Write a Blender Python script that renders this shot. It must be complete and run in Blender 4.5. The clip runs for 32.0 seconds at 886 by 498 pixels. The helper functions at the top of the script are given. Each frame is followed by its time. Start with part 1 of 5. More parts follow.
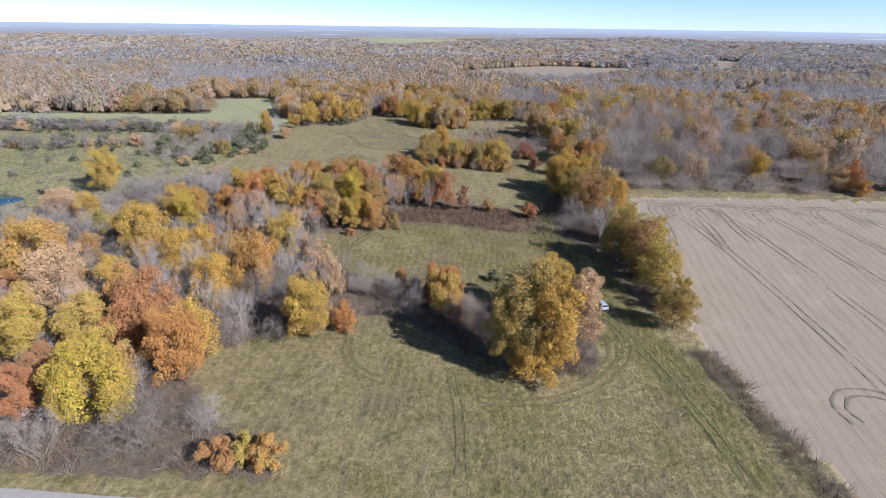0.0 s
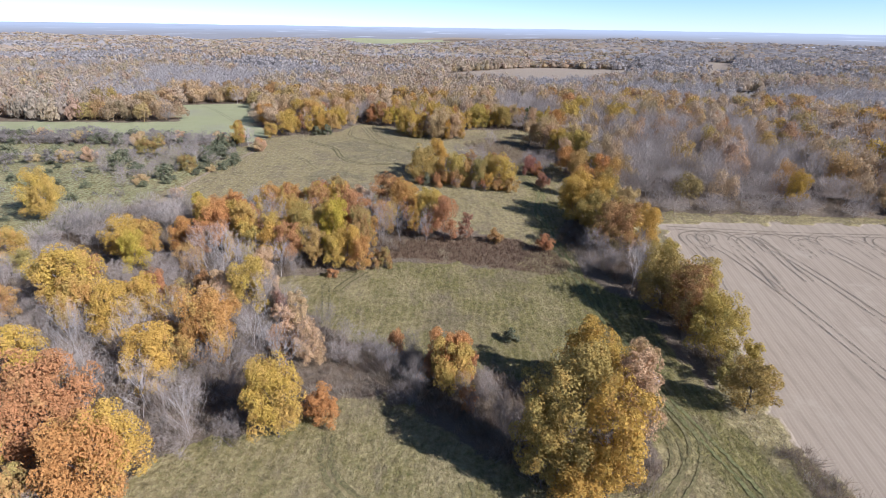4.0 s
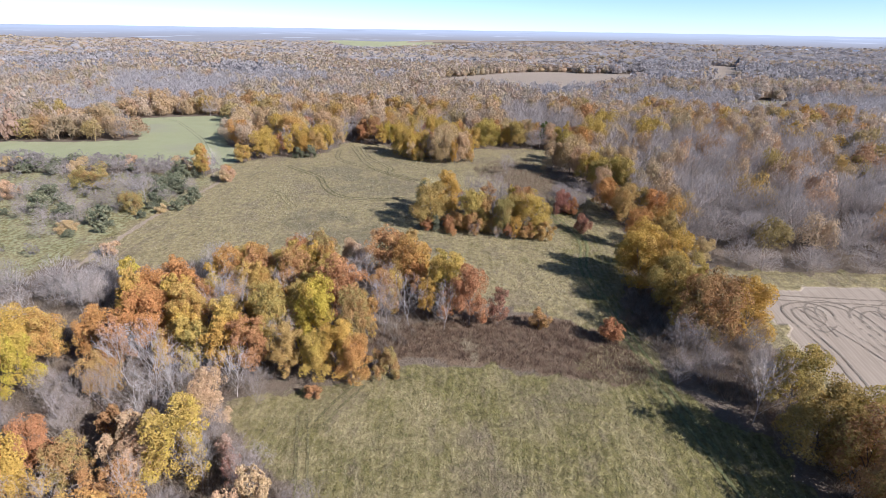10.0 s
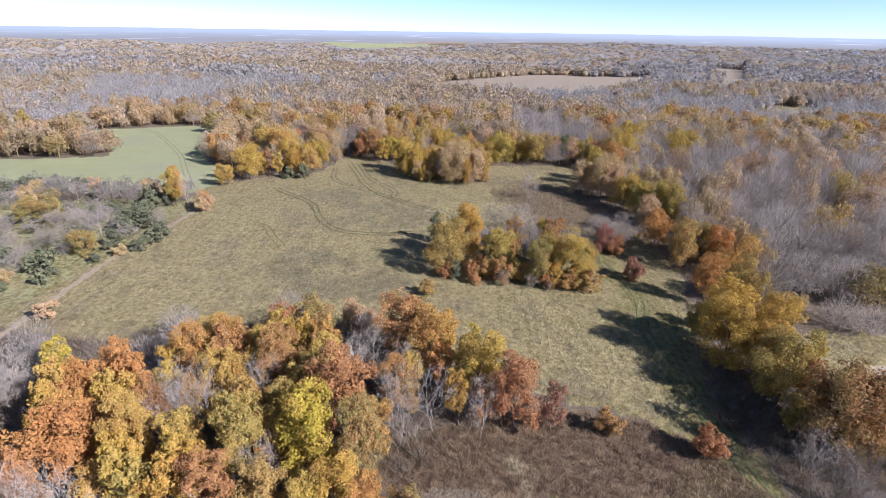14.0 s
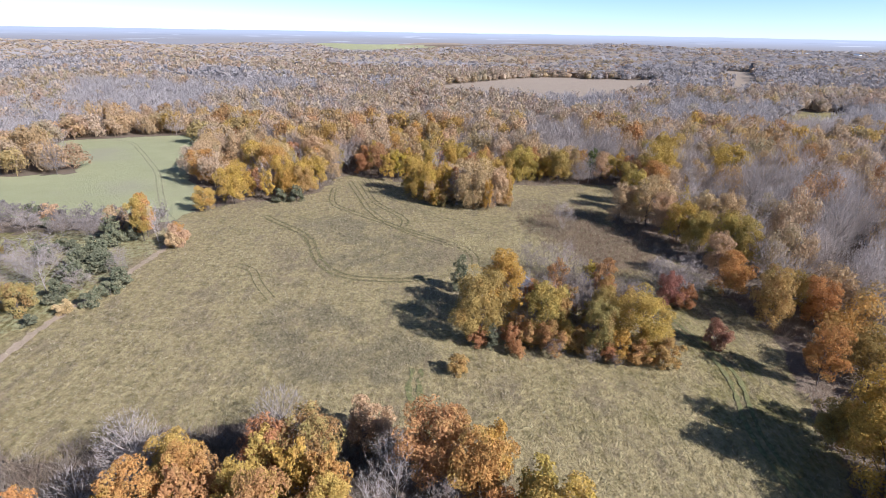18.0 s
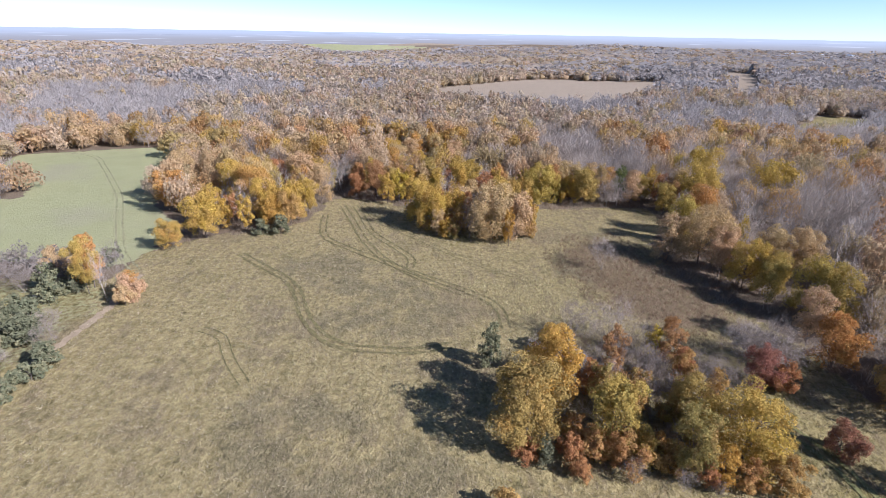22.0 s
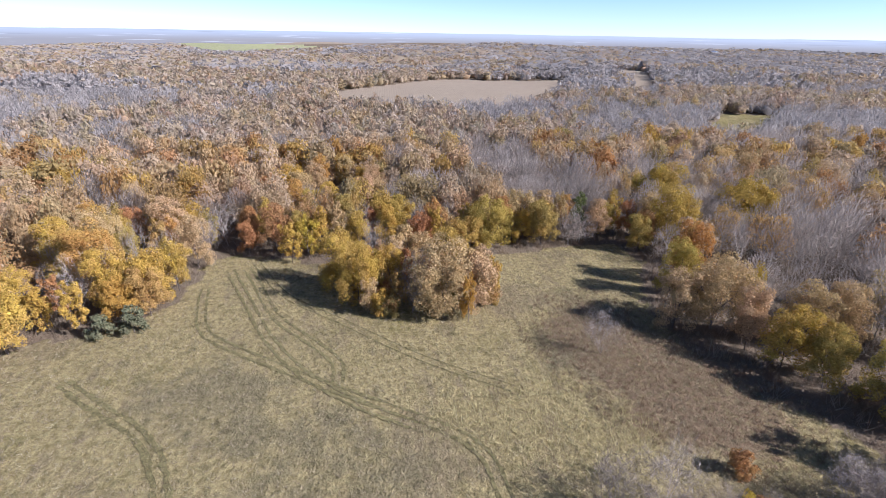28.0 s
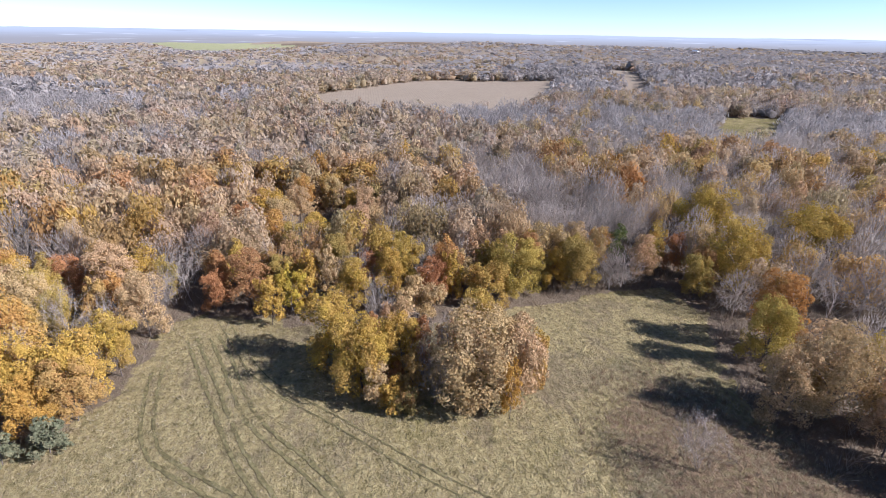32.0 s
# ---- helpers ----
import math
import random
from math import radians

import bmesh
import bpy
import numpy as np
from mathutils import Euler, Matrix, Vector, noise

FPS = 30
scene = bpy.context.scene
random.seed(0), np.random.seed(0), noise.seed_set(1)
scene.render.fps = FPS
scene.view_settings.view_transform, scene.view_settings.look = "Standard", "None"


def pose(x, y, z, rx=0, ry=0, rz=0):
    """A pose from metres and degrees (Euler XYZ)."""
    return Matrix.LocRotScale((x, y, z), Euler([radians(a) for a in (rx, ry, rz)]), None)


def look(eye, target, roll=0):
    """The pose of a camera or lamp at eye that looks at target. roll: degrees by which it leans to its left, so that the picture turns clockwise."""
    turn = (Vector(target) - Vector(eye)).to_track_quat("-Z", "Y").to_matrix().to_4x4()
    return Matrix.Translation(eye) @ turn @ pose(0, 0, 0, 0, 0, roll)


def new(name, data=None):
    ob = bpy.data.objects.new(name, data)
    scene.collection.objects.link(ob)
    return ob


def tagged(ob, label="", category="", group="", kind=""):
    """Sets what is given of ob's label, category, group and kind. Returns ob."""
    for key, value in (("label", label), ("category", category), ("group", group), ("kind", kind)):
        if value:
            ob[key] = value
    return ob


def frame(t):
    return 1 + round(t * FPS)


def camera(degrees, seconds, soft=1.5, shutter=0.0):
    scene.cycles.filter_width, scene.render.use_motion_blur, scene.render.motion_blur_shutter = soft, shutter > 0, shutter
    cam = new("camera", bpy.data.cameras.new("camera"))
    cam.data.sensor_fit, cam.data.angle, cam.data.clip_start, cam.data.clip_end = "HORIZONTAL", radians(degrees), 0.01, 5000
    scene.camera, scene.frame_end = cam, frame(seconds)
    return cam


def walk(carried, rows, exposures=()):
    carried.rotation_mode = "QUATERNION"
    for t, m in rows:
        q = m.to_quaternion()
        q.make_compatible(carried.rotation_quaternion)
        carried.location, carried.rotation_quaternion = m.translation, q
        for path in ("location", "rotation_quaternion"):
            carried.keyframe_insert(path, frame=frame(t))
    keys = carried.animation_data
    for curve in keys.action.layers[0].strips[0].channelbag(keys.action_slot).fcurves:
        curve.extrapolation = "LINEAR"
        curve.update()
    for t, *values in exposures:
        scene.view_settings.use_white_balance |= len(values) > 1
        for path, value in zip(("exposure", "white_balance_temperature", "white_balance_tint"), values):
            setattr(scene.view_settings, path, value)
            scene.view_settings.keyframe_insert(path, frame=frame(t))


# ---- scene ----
# ================= camera and its way =================
cam = camera(79.9, 32.0, soft=0.6)
PATH = [
    (0, (0.00, 0.00, 60.04), (-6.39, 91.91, 21.14), 0.74),
    (1, (-1.45, 7.32, 59.95), (-7.15, 99.28, 21.09), 0.77),
    (2, (-2.89, 14.64, 59.85), (-7.90, 106.66, 21.02), 0.80),
    (3, (-4.37, 22.09, 59.76), (-8.78, 114.14, 20.94), 0.84),
    (4, (-5.89, 29.73, 59.67), (-9.83, 121.82, 20.89), 0.87),
    (5, (-7.44, 37.50, 59.61), (-11.01, 129.62, 20.85), 0.89),
    (6, (-9.02, 45.30, 59.57), (-12.24, 137.44, 20.86), 0.90),
    (7, (-10.65, 53.09, 59.58), (-13.51, 145.27, 20.93), 0.91),
    (8, (-12.31, 60.91, 59.64), (-14.83, 153.13, 21.05), 0.90),
    (9, (-13.97, 68.77, 59.72), (-16.18, 161.03, 21.20), 0.88),
    (10, (-15.59, 76.66, 59.81), (-17.54, 168.96, 21.37), 0.86),
    (11, (-17.21, 84.59, 59.89), (-18.94, 176.92, 21.53), 0.84),
    (12, (-18.94, 92.52, 59.96), (-20.43, 184.88, 21.66), 0.83),
    (13, (-20.82, 100.48, 59.98), (-22.09, 192.87, 21.75), 0.83),
    (14, (-22.81, 108.45, 59.97), (-23.84, 200.86, 21.78), 0.85),
    (15, (-24.79, 116.31, 59.92), (-25.59, 208.75, 21.78), 0.87),
    (16, (-26.76, 124.01, 59.85), (-27.32, 216.47, 21.76), 0.90),
    (17, (-28.73, 131.60, 59.79), (-29.05, 224.08, 21.74), 0.92),
    (18, (-30.60, 139.15, 59.74), (-30.68, 231.64, 21.72), 0.95),
    (19, (-32.37, 146.66, 59.72), (-32.31, 239.16, 21.73), 0.96),
    (20, (-34.04, 154.12, 59.73), (-33.67, 246.64, 21.77), 0.97),
    (21, (-35.56, 161.57, 59.77), (-34.45, 254.09, 21.83), 0.97),
    (22, (-36.89, 169.01, 59.82), (-35.19, 261.52, 21.89), 0.96),
    (22.5, (-37.50, 172.71, 59.85), (-35.70, 265.23, 21.93), 0.96),
    (23, (-38.06, 176.43, 59.88), (-36.05, 268.94, 21.96), 0.96),
    (23.5, (-38.58, 180.15, 59.91), (-35.95, 272.65, 22.00), 0.95),
    (24, (-39.05, 183.89, 59.94), (-34.42, 276.31, 22.03), 0.95),
    (24.5, (-39.47, 187.66, 59.97), (-31.87, 279.88, 22.05), 0.95),
    (25, (-39.83, 191.43, 59.99), (-29.12, 283.34, 22.08), 0.95),
    (25.5, (-40.15, 195.22, 60.02), (-26.75, 286.78, 22.10), 0.95),
    (26, (-40.43, 199.02, 60.04), (-24.93, 290.24, 22.11), 0.95),
    (26.5, (-40.70, 202.82, 60.06), (-23.61, 293.76, 22.13), 0.95),
    (27, (-40.95, 206.64, 60.08), (-22.75, 297.35, 22.14), 0.95),
    (27.5, (-41.17, 210.46, 60.10), (-22.25, 301.02, 22.15), 0.95),
    (28, (-41.37, 214.28, 60.12), (-22.06, 304.76, 22.17), 0.95),
    (29, (-41.70, 221.97, 60.16), (-21.66, 312.28, 22.18), 0.95),
    (30, (-42.04, 229.69, 60.20), (-21.23, 319.81, 22.20), 0.95),
    (31, (-42.42, 237.46, 60.24), (-20.69, 327.36, 22.22), 0.96),
    (32, (-42.80, 245.25, 60.28), (-20.10, 334.90, 22.24), 0.96),
]
walk(cam, [(t, look(eye, target, roll)) for t, eye, target, roll in PATH],
     exposures=[(0, 1.18, 5250, 17), (7, 1.33, 5290, 18), (32, 1.40, 5390, 20)])

# ================= sky, sun, exposure =================
SUN_EL, SUN_AZ = radians(33), radians(120)      # azimuth clockwise from +y
world = bpy.data.worlds.new("sky")
scene.world = world
world.use_nodes = True
wn = world.node_tree.nodes
sky = wn.new("ShaderNodeTexSky")
sky.sky_type, sky.sun_disc = "NISHITA", False
sky.sun_elevation, sky.sun_rotation = SUN_EL, SUN_AZ
sky.altitude, sky.air_density, sky.dust_density, sky.ozone_density = 200, 0.62, 0.04, 1.9
world.node_tree.links.new(sky.outputs[0], wn["Background"].inputs[0])
wn["Background"].inputs[1].default_value = 0.059
sun = new("sun", bpy.data.lights.new("sun", "SUN"))
sun.data.energy, sun.data.angle, sun.data.color = 3.85, radians(0.6), (1.0, 0.95, 0.88)
sunward = Vector((math.sin(SUN_AZ) * math.cos(SUN_EL), math.cos(SUN_AZ) * math.cos(SUN_EL), math.sin(SUN_EL)))
sun.matrix_world = look(sunward * 400, (0, 0, 0))

# ================= materials =================
def material(name):
    m = bpy.data.materials.new(name)
    m.use_nodes = True
    m.node_tree.nodes.clear()
    return m, m.node_tree.nodes, m.node_tree.links


def node(nodes, kind, **values):
    n = nodes.new(kind)
    for key, value in values.items():
        if key in n.inputs:
            n.inputs[key].default_value = value
    return n


def rgb(c):
    return (c[0], c[1], c[2], 1.0)


def mix_colour(nodes, links, a, b, factor, blend="MIX"):
    n = nodes.new("ShaderNodeMix")
    n.data_type, n.blend_type = "RGBA", blend
    for socket, value in ((n.inputs[0], factor), (n.inputs[6], a), (n.inputs[7], b)):
        if isinstance(value, bpy.types.NodeSocket):
            links.new(value, socket)
        elif isinstance(value, (int, float)):
            socket.default_value = value
        else:
            socket.default_value = rgb(value)
    return n.outputs[2]


def remap(nodes, links, value, a, b, c=0.0, d=1.0, smooth=False):
    n = nodes.new("ShaderNodeMapRange")
    n.interpolation_type = "SMOOTHSTEP" if smooth else "LINEAR"
    links.new(value, n.inputs[0])
    for i, v in enumerate((a, b, c, d)):
        n.inputs[i + 1].default_value = v
    return n.outputs[0]


def noise_at(nodes, links, coord, scale, detail=3.0, rough=0.55, stretch=None):
    if stretch:
        mp = nodes.new("ShaderNodeMapping")
        mp.inputs["Scale"].default_value = stretch
        links.new(coord, mp.inputs[0])
        coord = mp.outputs[0]
    n = node(nodes, "ShaderNodeTexNoise", Scale=scale, Detail=detail, Roughness=rough)
    links.new(coord, n.inputs["Vector"])
    return n.outputs["Fac"]


def add_math(nodes, links, op, a, b):
    n = nodes.new("ShaderNodeMath")
    n.operation = op
    for i, v in enumerate((a, b)):
        if isinstance(v, bpy.types.NodeSocket):
            links.new(v, n.inputs[i])
        else:
            n.inputs[i].default_value = v
    return n.outputs[0]


def leaf_surface(nodes, links, colour, through_leaf=0.30):
    """Matt leaf: diffuse with some light passing through the blade."""
    d = node(nodes, "ShaderNodeBsdfDiffuse", Roughness=0.6)
    t = nodes.new("ShaderNodeBsdfTranslucent")
    mx = nodes.new("ShaderNodeMixShader")
    mx.inputs[0].default_value = through_leaf
    links.new(colour, d.inputs["Color"])
    links.new(colour, t.inputs["Color"])
    links.new(d.outputs[0], mx.inputs[1])
    links.new(t.outputs[0], mx.inputs[2])
    out = nodes.new("ShaderNodeOutputMaterial")
    links.new(mx.outputs[0], out.inputs[0])


def leaf_material(name, main, second, share=0.5):
    """Foliage in two hues that meet in patches, each leaf and each tree a little different."""
    m, n, l = material(name)
    tc = n.new("ShaderNodeTexCoord")
    geo = n.new("ShaderNodeNewGeometry")
    info = n.new("ShaderNodeObjectInfo")
    patch = noise_at(n, l, tc.outputs["Object"], 2.2, 2.0)
    shifted = add_math(n, l, "ADD", patch, remap(n, l, info.outputs["Random"], 0, 1, -0.16, 0.16))
    c = mix_colour(n, l, main, second, remap(n, l, shifted, 0.62 - share * 0.35, 0.72 - share * 0.2, smooth=True))
    hsv = n.new("ShaderNodeHueSaturation")
    l.new(c, hsv.inputs["Color"])
    l.new(remap(n, l, info.outputs["Random"], 0, 1, 0.487, 0.513), hsv.inputs["Hue"])
    l.new(remap(n, l, geo.outputs["Random Per Island"], 0, 1, 0.74, 1.26), hsv.inputs["Value"])
    leaf_surface(n, l, hsv.outputs[0])
    return m


def bark_material(name, light, dark):
    m, n, l = material(name)
    tc = n.new("ShaderNodeTexCoord")
    info = n.new("ShaderNodeObjectInfo")
    grain = noise_at(n, l, tc.outputs["Object"], 9.0, 4.0, 0.6, (4, 4, 0.7))
    c = mix_colour(n, l, dark, light, remap(n, l, grain, 0.32, 0.62))
    hsv = n.new("ShaderNodeHueSaturation")
    l.new(c, hsv.inputs["Color"])
    l.new(remap(n, l, info.outputs["Random"], 0, 1, 0.72, 1.2), hsv.inputs["Value"])
    b = node(n, "ShaderNodeBsdfPrincipled", Roughness=0.9)
    b.inputs["Specular IOR Level"].default_value = 0.15
    l.new(hsv.outputs[0], b.inputs["Base Color"])
    out = n.new("ShaderNodeOutputMaterial")
    l.new(b.outputs[0], out.inputs[0])
    return m


def tinted_material(name, through_leaf=0.25, low=0.65, high=1.35):
    """For joined foliage: the plant's own colour, stored on its points, varied blade by blade."""
    m, n, l = material(name)
    at = n.new("ShaderNodeAttribute")
    at.attribute_name = "tint"
    geo = n.new("ShaderNodeNewGeometry")
    tc = n.new("ShaderNodeTexCoord")
    spray = noise_at(n, l, tc.outputs["Object"], 1.5, 4.0, 0.75)
    hsv = n.new("ShaderNodeHueSaturation")
    l.new(at.outputs["Color"], hsv.inputs["Color"])
    value = add_math(n, l, "MULTIPLY", remap(n, l, geo.outputs["Random Per Island"], 0, 1, low, high), remap(n, l, spray, 0.3, 0.7, 0.7, 1.3))
    l.new(value, hsv.inputs["Value"])
    leaf_surface(n, l, hsv.outputs[0], through_leaf)
    return m


def plain_material(name, colour, rough=0.6, metal=0.0, spread=0.12, scale=3.0, specular=0.5):
    m, n, l = material(name)
    tc = n.new("ShaderNodeTexCoord")
    wear = noise_at(n, l, tc.outputs["Object"], scale, 5.0)
    dark = tuple(v * (1 - spread) for v in colour)
    lit = tuple(min(1, v * (1 + spread)) for v in colour)
    b = node(n, "ShaderNodeBsdfPrincipled", Roughness=rough, Metallic=metal)
    b.inputs["Specular IOR Level"].default_value = specular
    l.new(mix_colour(n, l, dark, lit, wear), b.inputs["Base Color"])
    out = n.new("ShaderNodeOutputMaterial")
    l.new(b.outputs[0], out.inputs[0])
    return m


LEAF = {
    "gold": ((0.53, 0.352, 0.072), (0.49, 0.308, 0.082), 0.45),
    "orange": ((0.50, 0.275, 0.082), (0.50, 0.322, 0.088), 0.45),
    "rust": ((0.45, 0.240, 0.092), (0.46, 0.275, 0.098), 0.4),
    "rustolive": ((0.40, 0.235, 0.09), (0.36, 0.27, 0.09), 0.55),
    "rustred": ((0.35, 0.175, 0.105), (0.39, 0.215, 0.115), 0.4),
    "red": ((0.38, 0.185, 0.125), (0.44, 0.28, 0.19), 0.4),
    "yellow": ((0.50, 0.375, 0.055), (0.48, 0.315, 0.065), 0.4),
    "olive": ((0.40, 0.30, 0.085), (0.48, 0.325, 0.085), 0.5),
    "tan": ((0.54, 0.375, 0.19), (0.49, 0.335, 0.155), 0.4),
    "green": ((0.15, 0.17, 0.06), (0.21, 0.20, 0.07), 0.4),
    "cedar": ((0.165, 0.165, 0.092), (0.24, 0.22, 0.12), 0.4),
}
LEAF = {k: (tuple(v * 0.97 for v in a), tuple(v * 0.97 for v in b), c) for k, (a, b, c) in LEAF.items()}
LEAF_MAT = {k: leaf_material("leaves_" + k, a, b, s) for k, (a, b, s) in LEAF.items()}
BARK = bark_material("bark", (0.20, 0.16, 0.13), (0.09, 0.07, 0.055))
GREY_TWIGS = bark_material("grey_twigs", (0.47, 0.40, 0.325), (0.29, 0.235, 0.185))
BROWN_TWIGS = bark_material("brown_grey_twigs", (0.36, 0.295, 0.235), (0.21, 0.165, 0.125))
TINTED = tinted_material("woodland_foliage", 0.48, 0.9, 1.1)
GRASSY = tinted_material("grass_blades", 0.35, 0.7, 1.3)


def ground_material():
    m, n, l = material("autumn_ground")
    tc = n.new("ShaderNodeTexCoord")
    p = tc.outputs["Object"]
    cover = {}
    for key in ("meadow", "turf", "soil", "weeds", "fade", "stale"):
        at = n.new("ShaderNodeAttribute")
        at.attribute_name = key
        cover[key] = at.outputs["Fac"]
    broad = noise_at(n, l, p, 0.022, 4.0, 0.6)
    patch = noise_at(n, l, p, 0.11, 4.0, 0.62)
    tuft = noise_at(n, l, p, 0.9, 4.0, 0.7)
    fine = noise_at(n, l, p, 3.5, 3.0, 0.7)
    drag = noise_at(n, l, p, 0.35, 3.0, 0.6, (1.0, 0.35, 1.0))
    # meadow: straw, green undergrowth, grey-brown weeds
    straw = mix_colour(n, l, (0.212, 0.160, 0.066), (0.425, 0.336, 0.154), remap(n, l, tuft, 0.32, 0.68))
    green = mix_colour(n, l, (0.110, 0.092, 0.026), (0.278, 0.228, 0.076), remap(n, l, tuft, 0.32, 0.68))
    lean = add_math(n, l, "ADD", add_math(n, l, "MULTIPLY", broad, 0.5), add_math(n, l, "MULTIPLY", patch, 0.5))
    lean = add_math(n, l, "ADD", lean, add_math(n, l, "MULTIPLY", cover["fade"], -0.13))
    meadow = mix_colour(n, l, straw, green, remap(n, l, lean, 0.39, 0.59, smooth=True))
    # old weeds in drifts
    brown = mix_colour(n, l, (0.135, 0.095, 0.058), (0.235, 0.178, 0.112), remap(n, l, fine, 0.3, 0.7))
    drift = noise_at(n, l, p, 0.05, 6.0, 0.68)
    meadow = mix_colour(n, l, meadow, brown, remap(n, l, drag, 0.52, 0.72, 0.0, 0.6, True))
    meadow = mix_colour(n, l, meadow, brown, remap(n, l, drift, 0.52, 0.62, 0.0, 0.55, True))
    # mown sweeps and single bright tufts
    sweep = node(n, "ShaderNodeTexWave", Scale=0.16, Distortion=9.0, Detail=3.0)
    sweep.inputs["Detail Scale"].default_value = 0.5
    l.new(p, sweep.inputs["Vector"])
    meadow = mix_colour(n, l, meadow, (0.40, 0.325, 0.150), remap(n, l, sweep.outputs["Fac"], 0.6, 1.0, 0.0, 0.28))
    blade = noise_at(n, l, p, 2.1, 5.0, 0.75, (1.0, 0.7, 1.0))
    clod = noise_at(n, l, p, 0.42, 6.0, 0.78)
    stale = mix_colour(n, l, (0.125, 0.100, 0.050), (0.275, 0.222, 0.120), remap(n, l, blade, 0.3, 0.7))
    worn = add_math(n, l, "ADD", cover["stale"], remap(n, l, patch, 0.25, 0.75, -0.55, 0.55))
    meadow = mix_colour(n, l, meadow, stale, remap(n, l, worn, 0.25, 0.75, 0.0, 0.85, True))
    meadow = mix_colour(n, l, (0.050, 0.042, 0.016), meadow, remap(n, l, blade, 0.30, 0.58, 0.68, 1.0))
    meadow = mix_colour(n, l, (0.055, 0.047, 0.018), meadow, remap(n, l, clod, 0.34, 0.52, 0.5, 1.0))
    meadow = mix_colour(n, l, meadow, (0.47, 0.395, 0.195), remap(n, l, blade, 0.58, 0.78, 0.0, 0.38))
    # sown turf
    turf = mix_colour(n, l, (0.285, 0.275, 0.125), (0.36, 0.345, 0.175), patch)
    turf = mix_colour(n, l, turf, (0.31, 0.28, 0.17), remap(n, l, broad, 0.5, 0.72, 0, 0.7, True))
    # harvested soil with stubble rows
    wave = node(n, "ShaderNodeTexWave", Scale=0.125, Distortion=1.6, Detail=2.0)
    wave.bands_direction = "X"
    turn = n.new("ShaderNodeMapping")
    turn.inputs["Rotation"].default_value = (0, 0, radians(6))
    l.new(p, turn.inputs[0])
    l.new(turn.outputs[0], wave.inputs["Vector"])
    soil = mix_colour(n, l, (0.258, 0.196, 0.128), (0.316, 0.247, 0.166), broad)
    soil = mix_colour(n, l, soil, (0.188, 0.142, 0.094), remap(n, l, wave.outputs["Fac"], 0.5, 1.0, 0.0, 0.30))
    drill = node(n, "ShaderNodeTexWave", Scale=0.42, Distortion=1.2, Detail=2.0)
    drill.bands_direction = "X"
    l.new(turn.outputs[0], drill.inputs["Vector"])
    soil = mix_colour(n, l, soil, (0.350, 0.278, 0.190), remap(n, l, drill.outputs["Fac"], 0.4, 1.0, 0.0, 0.30))
    stubble = noise_at(n, l, p, 0.5, 6.0, 0.7, (1.0, 0.12, 1.0))
    soil = mix_colour(n, l, soil, (0.195, 0.149, 0.098), remap(n, l, stubble, 0.5, 0.68, 0.0, 0.5))
    soil = mix_colour(n, l, soil, (0.36, 0.290, 0.196), remap(n, l, patch, 0.55, 0.75, 0.0, 0.5, True))
    # leaf litter on the woodland floor
    litter = mix_colour(n, l, (0.11, 0.080, 0.050), (0.22, 0.162, 0.102), tuft)
    litter = mix_colour(n, l, litter, (0.27, 0.215, 0.15), remap(n, l, fine, 0.5, 0.8))
    weeds = mix_colour(n, l, (0.115, 0.074, 0.042), (0.235, 0.160, 0.092), tuft)
    weeds = mix_colour(n, l, weeds, (0.36, 0.295, 0.165), remap(n, l, patch, 0.56, 0.70, 0, 0.7, True))
    edge = remap(n, l, tuft, 0.2, 0.8, -0.22, 0.22)

    def share(key):
        return remap(n, l, add_math(n, l, "ADD", cover[key], edge), 0.38, 0.62, smooth=True)

    c = mix_colour(n, l, litter, meadow, share("meadow"))
    c = mix_colour(n, l, c, turf, share("turf"))
    c = mix_colour(n, l, c, weeds, share("weeds"))
    c = mix_colour(n, l, c, soil, share("soil"))
    b = node(n, "ShaderNodeBsdfPrincipled", Roughness=0.95)
    b.inputs["Specular IOR Level"].default_value = 0.08
    l.new(c, b.inputs["Base Color"])
    bump = node(n, "ShaderNodeBump", Strength=0.8, Distance=1.0)
    height = add_math(n, l, "ADD", tuft, add_math(n, l, "MULTIPLY", fine, 0.45))
    tilled = remap(n, l, cover["soil"], 0.3, 0.7, 1.0, 0.12)
    l.new(add_math(n, l, "MULTIPLY", height, tilled), bump.inputs["Height"])
    l.new(bump.outputs[0], b.inputs["Normal"])
    out = n.new("ShaderNodeOutputMaterial")
    l.new(b.outputs[0], out.inputs[0])
    return m


